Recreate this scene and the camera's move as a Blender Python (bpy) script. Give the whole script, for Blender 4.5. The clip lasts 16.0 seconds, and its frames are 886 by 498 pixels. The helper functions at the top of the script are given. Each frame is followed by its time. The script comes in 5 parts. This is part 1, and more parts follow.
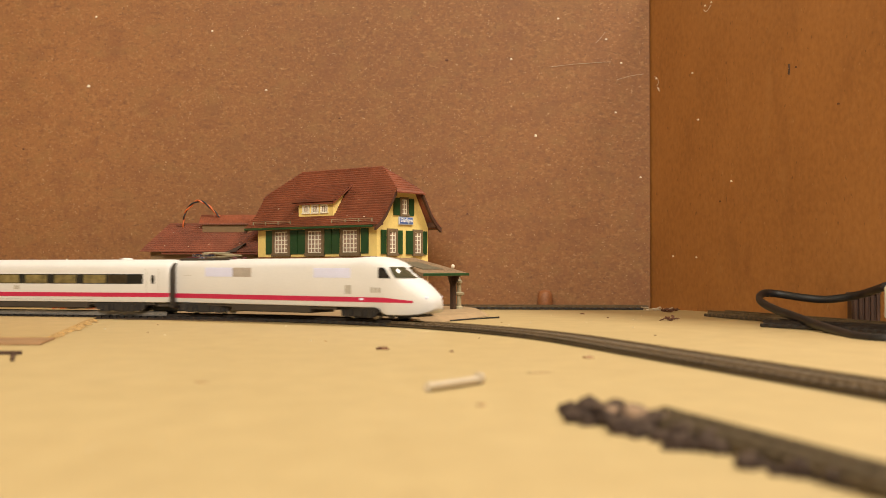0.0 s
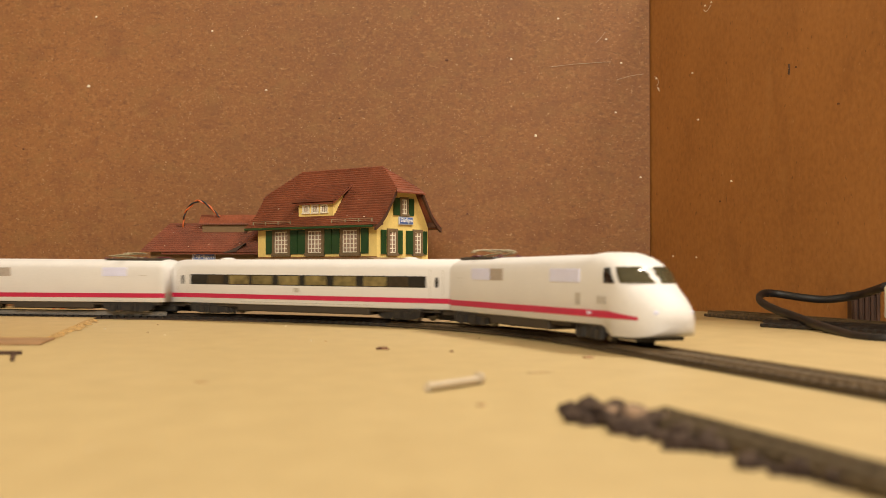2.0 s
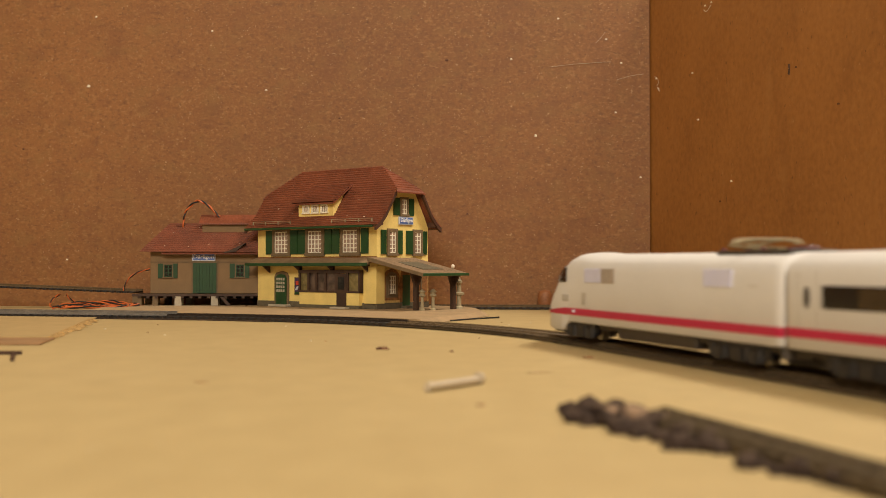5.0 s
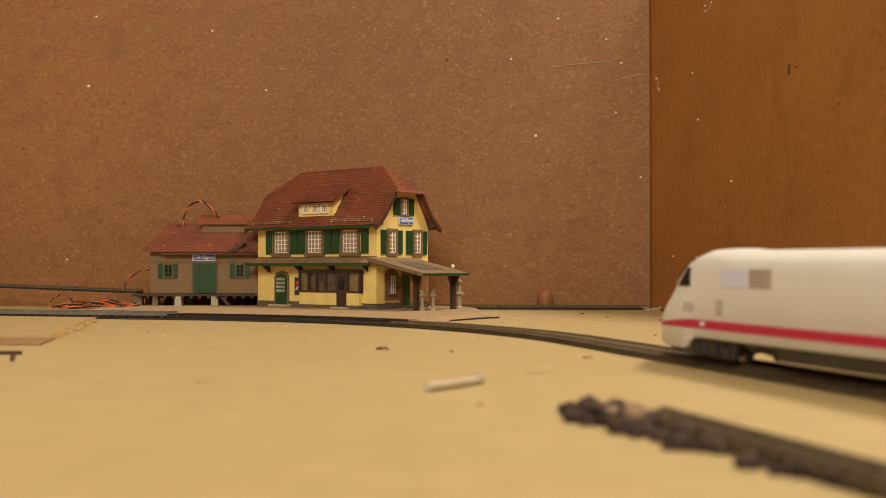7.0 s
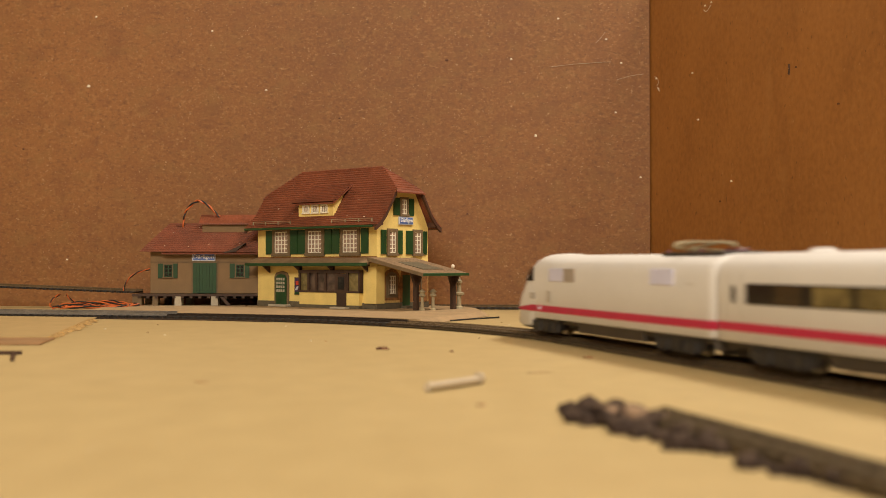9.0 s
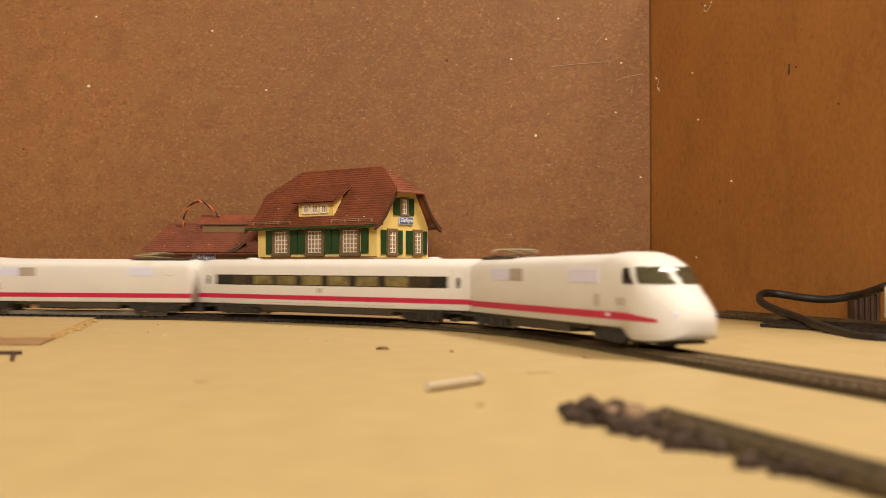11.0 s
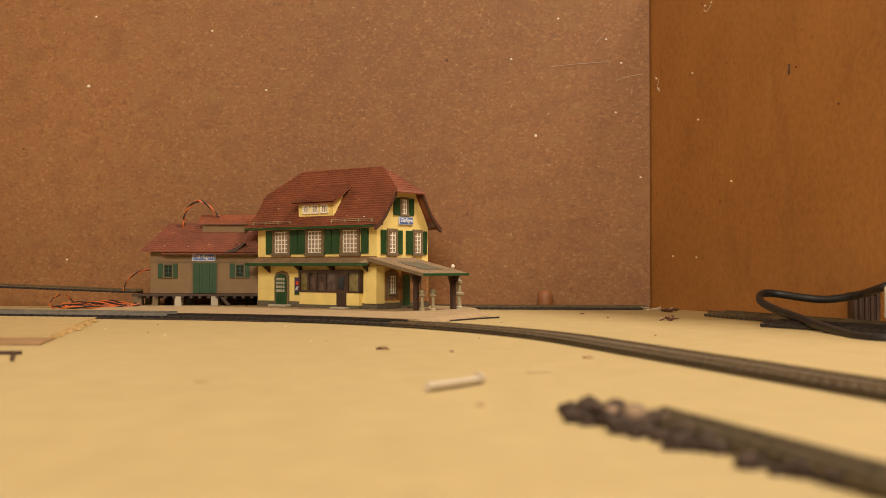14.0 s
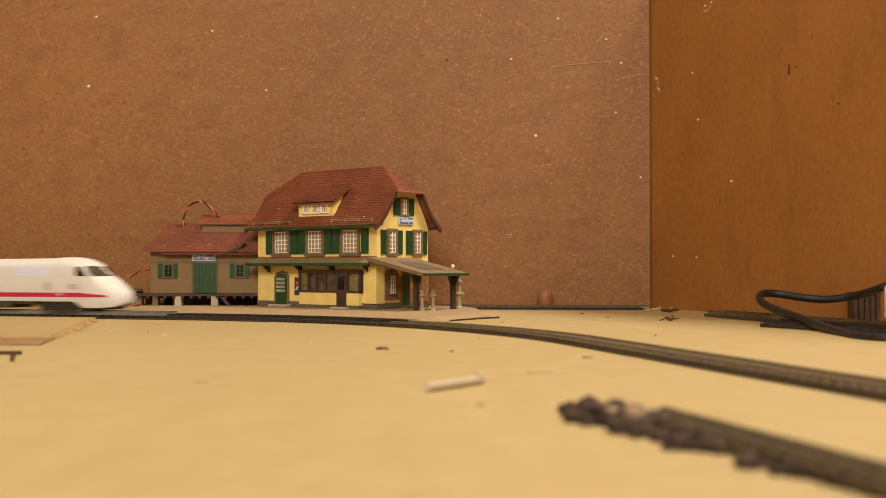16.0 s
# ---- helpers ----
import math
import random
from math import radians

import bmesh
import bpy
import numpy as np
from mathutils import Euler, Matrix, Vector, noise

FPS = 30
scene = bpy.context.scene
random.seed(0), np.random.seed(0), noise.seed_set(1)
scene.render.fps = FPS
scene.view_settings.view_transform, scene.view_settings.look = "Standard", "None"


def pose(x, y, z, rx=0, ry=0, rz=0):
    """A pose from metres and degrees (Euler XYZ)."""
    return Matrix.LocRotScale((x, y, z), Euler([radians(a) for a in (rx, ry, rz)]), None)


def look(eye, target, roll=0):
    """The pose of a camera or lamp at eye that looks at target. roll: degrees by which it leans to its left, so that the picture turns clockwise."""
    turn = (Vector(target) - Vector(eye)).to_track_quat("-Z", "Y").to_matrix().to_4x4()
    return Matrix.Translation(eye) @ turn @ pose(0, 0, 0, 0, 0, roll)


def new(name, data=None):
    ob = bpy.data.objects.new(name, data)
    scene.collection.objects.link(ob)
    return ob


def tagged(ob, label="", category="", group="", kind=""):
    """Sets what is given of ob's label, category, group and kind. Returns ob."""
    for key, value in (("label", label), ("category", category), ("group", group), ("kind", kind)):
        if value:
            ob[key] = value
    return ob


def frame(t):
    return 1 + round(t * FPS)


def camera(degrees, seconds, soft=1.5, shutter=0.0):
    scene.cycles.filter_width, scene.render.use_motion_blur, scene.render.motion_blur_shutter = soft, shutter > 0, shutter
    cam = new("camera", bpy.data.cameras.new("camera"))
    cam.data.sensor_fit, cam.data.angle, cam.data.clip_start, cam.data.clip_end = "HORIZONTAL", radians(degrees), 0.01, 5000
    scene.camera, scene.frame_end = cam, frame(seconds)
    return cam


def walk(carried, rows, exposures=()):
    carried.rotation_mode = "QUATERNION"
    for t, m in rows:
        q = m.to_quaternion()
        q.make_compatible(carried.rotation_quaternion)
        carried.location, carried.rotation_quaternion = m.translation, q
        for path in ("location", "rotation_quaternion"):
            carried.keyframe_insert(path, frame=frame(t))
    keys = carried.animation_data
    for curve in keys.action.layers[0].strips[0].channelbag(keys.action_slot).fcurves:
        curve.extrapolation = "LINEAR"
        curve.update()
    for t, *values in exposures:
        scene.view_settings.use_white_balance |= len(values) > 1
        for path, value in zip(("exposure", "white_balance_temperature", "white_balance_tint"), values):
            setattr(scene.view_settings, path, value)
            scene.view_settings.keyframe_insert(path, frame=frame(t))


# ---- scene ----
# A still camera low over a model-railway board (1:87), looking along +y. Metres.
cam = camera(43.8, 16.0, 0.85, 0.6)
cam.data.dof.use_dof = True
cam.data.dof.focus_distance = 1.02
cam.data.dof.aperture_fstop = 13.0
EYE = pose(0, 0, 0.043, 90.946, 0, 0)
walk(cam, [(0.0, EYE), (16.0, EYE)], [(0.0, 0.53, 6230, 8.5), (1.6, 0.49, 6250, 8.5), (2.6, 0.16, 6500, 10.5), (3.2, 0.10, 6500, 10.5), (8.0, 0.10, 6550, 11), (9.0, 0.17, 6550, 11), (11.3, 0.33, 6550, 11), (16.0, 0.33, 6550, 11)])

# ---- light ----
world = bpy.data.worlds.new("world")
scene.world = world
world.use_nodes = True
world.node_tree.nodes["Background"].inputs[0].default_value = (1.0, 0.895, 0.735, 1)
world.node_tree.nodes["Background"].inputs[1].default_value = 0.22


def area_lamp(name, eye, target, sx, sy, watts, color):
    data = bpy.data.lights.new(name, "AREA")
    data.shape, data.size, data.size_y, data.energy, data.color = "RECTANGLE", sx, sy, watts, color
    ob = new(name, data)
    ob.matrix_world = look(eye, target)
    return ob


WARM = (1.0, 0.895, 0.735)
area_lamp("ceiling_lamp_beyond", (0.90, 0.85, 1.55), (0.20, 0.50, 0.0), 0.42, 0.36, 25.5, WARM)
# Unseen broad fill from the front, set well below the ceiling.
area_lamp("front_fill_lamp", (-0.30, -1.32, 1.22), (0.12, 0.8, 0.05), 1.2, 0.6, 34.5, WARM)

# ---- materials ----
def mat(name, color, rough=0.6, vary=0.12, fine=900.0, coarse=60.0, bump=0.15, depth=0.0003, metal=0.0, tint=None, spec=0.5, stretch=(1, 1, 1), detail=3.0):
    """A surface with variation at two scales, sized in metres, and fine relief."""
    m = bpy.data.materials.new(name)
    m.use_nodes = True
    t = m.node_tree
    b = t.nodes["Principled BSDF"]
    b.inputs["Roughness"].default_value = rough
    b.inputs["Metallic"].default_value = metal
    b.inputs["Specular IOR Level"].default_value = spec
    co = t.nodes.new("ShaderNodeTexCoord")
    mp = t.nodes.new("ShaderNodeMapping")
    mp.inputs["Scale"].default_value = stretch
    t.links.new(co.outputs["Object"], mp.inputs["Vector"])
    n1, n2 = t.nodes.new("ShaderNodeTexNoise"), t.nodes.new("ShaderNodeTexNoise")
    for n, s in ((n1, fine), (n2, coarse)):
        n.inputs["Scale"].default_value = s
        n.inputs["Detail"].default_value = detail
        t.links.new(mp.outputs["Vector"], n.inputs["Vector"])
    add = t.nodes.new("ShaderNodeMath")
    add.operation = "ADD"
    t.links.new(n1.outputs["Fac"], add.inputs[0])
    t.links.new(n2.outputs["Fac"], add.inputs[1])
    ramp = t.nodes.new("ShaderNodeValToRGB")
    lo = [max(0, c * (1 - 2.2 * vary)) for c in color]
    hi = [min(1, c * (1 + 2.2 * vary)) for c in (tint or color)]
    ramp.color_ramp.elements[0].position, ramp.color_ramp.elements[1].position = 0.25, 0.75
    ramp.color_ramp.elements[0].color, ramp.color_ramp.elements[1].color = (*lo, 1), (*hi, 1)
    half = t.nodes.new("ShaderNodeMath")
    half.operation = "MULTIPLY"
    half.inputs[1].default_value = 0.5
    t.links.new(add.outputs[0], half.inputs[0])
    t.links.new(half.outputs[0], ramp.inputs["Fac"])
    t.links.new(ramp.outputs["Color"], b.inputs["Base Color"])
    bp = t.nodes.new("ShaderNodeBump")
    bp.inputs["Strength"].default_value = bump
    bp.inputs["Distance"].default_value = depth
    t.links.new(n1.outputs["Fac"], bp.inputs["Height"])
    t.links.new(bp.outputs["Normal"], b.inputs["Normal"])
    return m


M = {
    "ply": mat("plywood", (0.440, 0.322, 0.147), 0.5, 0.04, 60, 3, 0.05, tint=(0.482, 0.366, 0.175), stretch=(1, 0.7, 1)),
    # Darker, redder copy of ply: the light's falloff leftwards, put in colour.
    "ply_dim": mat("plywood_dimmed_left", (0.395, 0.272, 0.118), 0.55, 0.06, 60, 4, 0.05, tint=(0.440, 0.315, 0.145), stretch=(1, 0.7, 1)),
    "ply_edge": mat("plywood_edge", (0.40, 0.25, 0.09), 0.7, 0.4, 500, 160, 0.4),
    "stain": mat("stained_wood", (0.30, 0.170, 0.078), 0.6, 0.15, 300, 40, 0.2, stretch=(0.2, 1, 1)),
    "gap": mat("dark_gap", (0.05, 0.03, 0.02), 0.9),
    "hardboard": mat("hardboard", (0.226, 0.091, 0.0256), 0.62, 0.12, 330, 2.2, 0.5, tint=(0.258, 0.106, 0.0302), detail=6),
    "sideboard": mat("stained_panel", (0.292, 0.110, 0.0222), 0.5, 0.10, 260, 9, 0.12, tint=(0.320, 0.132, 0.031), stretch=(1, 1, 0.7)),
    "plaster": mat("room_plaster", (0.74, 0.67, 0.55), 0.9, 0.05, 40, 3, 0.1),
    "rail_dull": mat("dull_rail", (0.125, 0.084, 0.044), 0.7, 0.25, 900, 120, 0.2, spec=0.2),
    "sleeper": mat("sleeper_plastic", (0.046, 0.032, 0.019), 0.6, 0.25, 1200, 150, 0.2, spec=0.2),
    # Left rails: pale diffuse grey stands in for their grazing reflection.
    "rail": mat("rail_painted_shine", (0.24, 0.222, 0.205), 0.42, 0.22, 900, 120, 0.1, metal=0.45),
    "rust": mat("ballast_grey_brown", (0.110, 0.073, 0.040), 0.85, 0.3, 1500, 260, 0.6, depth=0.0006, spec=0.2),
    "old_bed": mat("weathered_track", (0.082, 0.058, 0.031), 0.85, 0.35, 1300, 220, 0.6, depth=0.0006, spec=0.2),
    "tan_clod": mat("tan_clod", (0.25, 0.160, 0.098), 0.9, 0.3, 1500, 300, 0.6, depth=0.0006),
    "clod": mat("ballast_clod", (0.043, 0.028, 0.022), 0.9, 0.4, 1600, 300, 0.8, depth=0.0008, spec=0.2),
    "white": mat("train_white", (0.690, 0.670, 0.660), 0.58, 0.03, 700, 40, 0.03, spec=0.35),
    "pink": mat("train_stripe", (0.46, 0.010, 0.058), 0.45, 0.05, 600, 60, 0.02),
    "grey": mat("underframe_grey", (0.040, 0.029, 0.020), 0.6, 0.15, 900, 100, 0.1),
    "dark": mat("bogie_black", (0.018, 0.015, 0.014), 0.55, 0.2, 1200, 150, 0.2),
    "bellows": mat("bellows_grey", (0.075, 0.060, 0.048), 0.7, 0.12, 900, 100, 0.1),
    "panel": mat("silver_panel", (0.70, 0.71, 0.90), 0.35, 0.03, 900, 80, 0.05),
    "panel2": mat("grille_grey", (0.42, 0.36, 0.31), 0.6, 0.1, 1500, 200, 0.2),
    "mark": mat("grey_mark", (0.42, 0.38, 0.33), 0.5),
    "glass": mat("dark_glass", (0.012, 0.011, 0.010), 0.12, 0.1, 300, 40, 0.0),
    "pane": mat("window_pane", (0.10, 0.075, 0.025), 0.15, 0.35, 260, 60, 0.0, tint=(0.17, 0.13, 0.05)),
    "pane_dark": mat("dim_pane", (0.045, 0.030, 0.015), 0.15, 0.3, 260, 60, 0.0),
    "bay_glass": mat("brown_bay_glass", (0.055, 0.034, 0.024), 0.12, 0.4, 200, 70, 0.0, tint=(0.095, 0.062, 0.045)),
    "sleeve": mat("sleeve_plastic", (0.47, 0.39, 0.28), 0.5, 0.08),
    "steel": mat("wheel_steel", (0.35, 0.32, 0.28), 0.35, 0.1, metal=0.9),
    "maroon": mat("maroon_plastic", (0.10, 0.015, 0.02), 0.5),
    "roof": mat("roof_tile", (0.150, 0.0360, 0.0150), 0.5, 0.22, 1500, 45, 0.5, tint=(0.215, 0.0590, 0.0260)),
    "canopy": mat("canopy_boards", (0.235, 0.150, 0.082), 0.8, 0.2, 900, 120, 0.4),
    "yellow": mat("yellow_wall", (0.82, 0.62, 0.205), 0.7, 0.08, 1000, 90, 0.2),
    "grime": mat("grimy_shaded_ochre", (0.56, 0.37, 0.115), 0.75, 0.25, 500, 70, 0.2),
    "verge": mat("verge_brown", (0.070, 0.028, 0.015), 0.6, 0.2, 900, 120, 0.2),
    "smear": mat("smear_and_shade", (0.26, 0.115, 0.035), 0.8, 0.35, 420, 90, 0.2),
    "frame": mat("stone_frame", (0.17, 0.115, 0.06), 0.75, 0.12, 1000, 150, 0.2),
    "green": mat("green_paint", (0.013, 0.056, 0.014), 0.5, 0.12, 900, 150, 0.15),
    "cream": mat("muntin_cream", (0.86, 0.80, 0.66), 0.5, 0.05),
    "curtain": mat("curtained_pane", (0.31, 0.21, 0.155), 0.35, 0.2, 700, 120, 0.0),
    "shed": mat("shed_wall", (0.235, 0.145, 0.068), 0.75, 0.08, 900, 90, 0.2),
    "timber": mat("dark_timber", (0.055, 0.028, 0.016), 0.65, 0.2, 900, 120, 0.2),
    "plinth": mat("plinth_stone", (0.125, 0.100, 0.060), 0.85, 0.2, 1100, 200, 0.4),
    "platform": mat("platform_sand", (0.36, 0.245, 0.130), 0.85, 0.12, 1200, 80, 0.3),
    "post": mat("pale_post", (0.46, 0.40, 0.30), 0.7, 0.08),
    "lampgrey": mat("cast_grey_green", (0.34, 0.28, 0.17), 0.6, 0.12, 1200, 200, 0.2),
    "sign": mat("sign_white", (0.55, 0.57, 0.62), 0.5, 0.05),
    "letter_white": mat("letter_white", (0.80, 0.80, 0.82), 0.5, 0.03),
    "sleeper_black": mat("black_sleeper", (0.016, 0.013, 0.012), 0.5, 0.25, 1200, 150, 0.2),
    "bed_dark": mat("dark_track_bed", (0.034, 0.024, 0.018), 0.8, 0.3, 1500, 260, 0.5, spec=0.2),
    "blue": mat("sign_blue", (0.09, 0.16, 0.42), 0.5, 0.05),
    "red": mat("poster_red", (0.55, 0.06, 0.03), 0.5, 0.05),
    "poster_ink": mat("poster_ink", (0.050, 0.030, 0.085), 0.5, 0.3, 700, 160, 0.0),
    "orange": mat("orange_wire", (0.52, 0.110, 0.021), 0.45, 0.06),
    "black": mat("black_cable", (0.012, 0.010, 0.010), 0.5, 0.15, 600, 60, 0.1),
    "plug": mat("white_plastic", (0.74, 0.66, 0.54), 0.45, 0.05),
    "peg": mat("peg_wood", (0.30, 0.115, 0.042), 0.55, 0.15, 500, 60, 0.2),
    "brown": mat("brown_plastic", (0.055, 0.024, 0.013), 0.5, 0.15, 700, 80, 0.2),
    "speck": mat("dust_speck", (0.72, 0.64, 0.5), 0.9, 0.1),
    "debris": mat("wood_debris", (0.125, 0.050, 0.024), 0.9, 0.3, 1500, 300, 0.5),
}


def fleck(m, scale, stretch, light, dark, amount=0.5, cut=(0.62, 0.70)):
    """Adds pale and dark fibre flecks over a surface."""
    t = m.node_tree
    b = t.nodes["Principled BSDF"]
    base = b.inputs["Base Color"].links[0].from_socket
    co = t.nodes.new("ShaderNodeTexCoord")
    for k, (col, sc) in enumerate(((light, scale), (dark, scale * 0.8))):
        mp = t.nodes.new("ShaderNodeMapping")
        mp.inputs["Scale"].default_value = stretch
        mp.inputs["Location"].default_value = (k * 3.7, k * 1.3, k * 2.1)
        n = t.nodes.new("ShaderNodeTexNoise")
        n.inputs["Scale"].default_value = sc
        n.inputs["Detail"].default_value = 2.0
        r = t.nodes.new("ShaderNodeMapRange")
        r.inputs["From Min"].default_value, r.inputs["From Max"].default_value = cut
        r.inputs["To Max"].default_value = amount
        mix = t.nodes.new("ShaderNodeMix")
        mix.data_type = "RGBA"
        t.links.new(co.outputs["Object"], mp.inputs["Vector"])
        t.links.new(mp.outputs["Vector"], n.inputs["Vector"])
        t.links.new(n.outputs["Fac"], r.inputs["Value"])
        t.links.new(r.outputs[0], mix.inputs["Factor"])
        t.links.new(base, mix.inputs[6])
        mix.inputs[7].default_value = (*col, 1)
        base = mix.outputs[2]
    t.links.new(base, b.inputs["Base Color"])


fleck(M["hardboard"], 340, (0.6, 0.6, 1.0), (0.39, 0.200, 0.073), (0.140, 0.057, 0.019), 0.54, (0.54, 0.73))
fleck(M["hardboard"], 60, (0.7, 0.7, 1.0), (0.250, 0.125, 0.036), (0.185, 0.068, 0.022), 0.45, (0.50, 0.72))
fleck(M["sideboard"], 150, (1, 1, 0.8), (0.36, 0.18, 0.06), (0.16, 0.06, 0.014), 0.22, (0.60, 0.76))
fleck(M["sideboard"], 330, (1, 1, 0.6), (0.40, 0.21, 0.08), (0.085, 0.030, 0.010), 0.55, (0.69, 0.77))
fleck(M["sideboard"], 34, (1, 1, 0.3), (0.36, 0.17, 0.05), (0.15, 0.055, 0.013), 0.42, (0.60, 0.80))
fleck(M["ply"], 9, (1.0, 0.6, 1.0), (0.53, 0.41, 0.22), (0.37, 0.245, 0.105), 0.16, (0.50, 0.78))
fleck(M["ply"], 150, (1.0, 0.5, 1.0), (0.60, 0.50, 0.31), (0.33, 0.20, 0.085), 0.30, (0.68, 0.78))
fleck(M["roof"], 1100, (0.5, 1, 1), (0.36, 0.185, 0.135), (0.055, 0.016, 0.009), 0.55, (0.60, 0.74))
fleck(M["yellow"], 55, (1, 1, 0.5), (0.88, 0.72, 0.30), (0.55, 0.30, 0.08), 0.35, (0.60, 0.80))
fleck(M["hardboard"], 420, (0.8, 0.8, 1.0), (0.56, 0.37, 0.19), (0.085, 0.036, 0.014), 0.50, (0.66, 0.75))


def dusty(m, color, amount):
    """Dust lying on the surfaces that face up."""
    t = m.node_tree
    b = t.nodes["Principled BSDF"]
    base = b.inputs["Base Color"].links[0].from_socket
    g, sp = t.nodes.new("ShaderNodeNewGeometry"), t.nodes.new("ShaderNodeSeparateXYZ")
    t.links.new(g.outputs["True Normal"], sp.inputs[0])
    r = t.nodes.new("ShaderNodeMapRange")
    r.inputs["From Min"].default_value, r.inputs["From Max"].default_value, r.inputs["To Max"].default_value = 0.55, 0.95, amount
    t.links.new(sp.outputs["Z"], r.inputs["Value"])
    mix = t.nodes.new("ShaderNodeMix")
    mix.data_type = "RGBA"
    t.links.new(r.outputs[0], mix.inputs["Factor"])
    t.links.new(base, mix.inputs[6])
    mix.inputs[7].default_value = (*color, 1)
    t.links.new(mix.outputs[2], b.inputs["Base Color"])


def ribs(m, period, strength, depth):
    """Upright joints between tiles, as relief along x."""
    t = m.node_tree
    old = t.nodes["Principled BSDF"].inputs["Normal"].links[0].from_socket
    co, w, bp = t.nodes.new("ShaderNodeTexCoord"), t.nodes.new("ShaderNodeTexWave"), t.nodes.new("ShaderNodeBump")
    w.bands_direction = "X"
    w.inputs["Scale"].default_value = 2 * math.pi / (20 * period)
    w.inputs["Distortion"].default_value = 0.6
    bp.inputs["Strength"].default_value, bp.inputs["Distance"].default_value = strength, depth
    t.links.new(co.outputs["Object"], w.inputs["Vector"])
    t.links.new(w.outputs["Fac"], bp.inputs["Height"])
    t.links.new(old, bp.inputs["Normal"])
    t.links.new(bp.outputs["Normal"], t.nodes["Principled BSDF"].inputs["Normal"])


ribs(M["roof"], 0.0027, 0.22, 0.0005)
dusty(M["sleeper"], (0.150, 0.100, 0.052), 0.85)
dusty(M["clod"], (0.130, 0.085, 0.055), 0.35)


# ---- mesh helpers ----
def finish(name, bm, material, bevel=0.0):
    if bevel:
        bmesh.ops.bevel(bm, geom=list(bm.edges), offset=bevel, segments=1, affect="EDGES")
    bmesh.ops.recalc_face_normals(bm, faces=bm.faces)
    me = bpy.data.meshes.new(name)
    bm.to_mesh(me)
    bm.free()
    me.materials.append(M[material])
    return me


def part(name, bm, material, parent, label="", bevel=0.0, smooth=False):
    me = finish(name, bm, material, bevel)
    if smooth:
        for p in me.polygons:
            p.use_smooth = True
    ob = new(name, me)
    ob.parent = parent
    if label:
        tagged(ob, label)
    return ob


def thing(name, m, label, category, group=""):
    ob = new(name)
    ob.empty_display_size = 0.01
    ob.matrix_world = m
    return tagged(ob, label, category, group)


def solo(name, bm, material, label, category, group="", kind="", m=None, bevel=0.0, smooth=False):
    ob = part(name, bm, material, None, "", bevel, smooth)
    if m is not None:
        ob.matrix_world = m
    return tagged(ob, label, category, group, kind)


def box(x0, x1, y0, y1, z0, z1, bm=None, m=None):
    bm = bm or bmesh.new()
    vs = [bm.verts.new((x, y, z)) for z in (z0, z1) for y in (y0, y1) for x in (x0, x1)]
    for f in ((0, 2, 3, 1), (4, 5, 7, 6), (0, 1, 5, 4), (2, 6, 7, 3), (0, 4, 6, 2), (1, 3, 7, 5)):
        bm.faces.new([vs[i] for i in f])
    if m is not None:
        bmesh.ops.transform(bm, matrix=m, verts=vs)
    return bm


def prism(poly, axis, a, b, bm=None):
    """A polygon of (u, v) pushed from a to b along axis: x (u=y, v=z), y (u=x, v=z) or z (u=x, v=y)."""
    bm = bm or bmesh.new()
    put = {"x": lambda u, v, w: (w, u, v), "y": lambda u, v, w: (u, w, v), "z": lambda u, v, w: (u, v, w)}[axis]
    lo = [bm.verts.new(put(u, v, a)) for u, v in poly]
    hi = [bm.verts.new(put(u, v, b)) for u, v in poly]
    bm.faces.new(lo[::-1])
    bm.faces.new(hi)
    for i in range(len(poly)):
        j = (i + 1) % len(poly)
        bm.faces.new((lo[i], lo[j], hi[j], hi[i]))
    return bm


def rings(loops, bm=None, close=True):
    """A skin over equal closed loops of points, capped at both ends."""
    bm = bm or bmesh.new()
    vv = [[bm.verts.new(p) for p in loop] for loop in loops]
    n = len(vv[0])
    for a, b in zip(vv, vv[1:]):
        for i in range(n):
            bm.faces.new((a[i], a[(i + 1) % n], b[(i + 1) % n], b[i]))
    if close:
        bm.faces.new(vv[0][::-1])
        bm.faces.new(vv[-1])
    return bm


def turned(profile, n=14, at=(0, 0, 0), bm=None):
    """A turned form from (radius, z) pairs."""
    x, y, z0 = at
    return rings([[(x + r * math.cos(2 * math.pi * i / n), y + r * math.sin(2 * math.pi * i / n), z0 + z) for i in range(n)] for r, z in profile], bm)


def smooth_line(points, steps=6):
    pts = [Vector(p) for p in points]
    pts = [2 * pts[0] - pts[1], *pts, 2 * pts[-1] - pts[-2]]
    out = []
    for a, b, c, d in zip(pts, pts[1:], pts[2:], pts[3:]):
        for i in range(steps):
            t = i / steps
            out.append(0.5 * (2 * b + (c - a) * t + (2 * a - 5 * b + 4 * c - d) * t * t + (3 * b - a - 3 * c + d) * t ** 3))
    return out + [pts[-2]]


def tube(points, rx, ry=None, n=8, steps=6, bm=None):
    line = smooth_line(points, steps)
    ry = ry or rx
    loops = []
    for i, p in enumerate(line):
        d = (line[min(i + 1, len(line) - 1)] - line[max(i - 1, 0)]).normalized()
        side = d.cross(Vector((0, 0, 1)))
        side = side.normalized() if side.length > 1e-4 else Vector((1, 0, 0))
        up = side.cross(d)
        loops.append([p + side * rx * math.cos(2 * math.pi * k / n) + up * ry * math.sin(2 * math.pi * k / n) for k in range(n)])
    return rings(loops, bm)


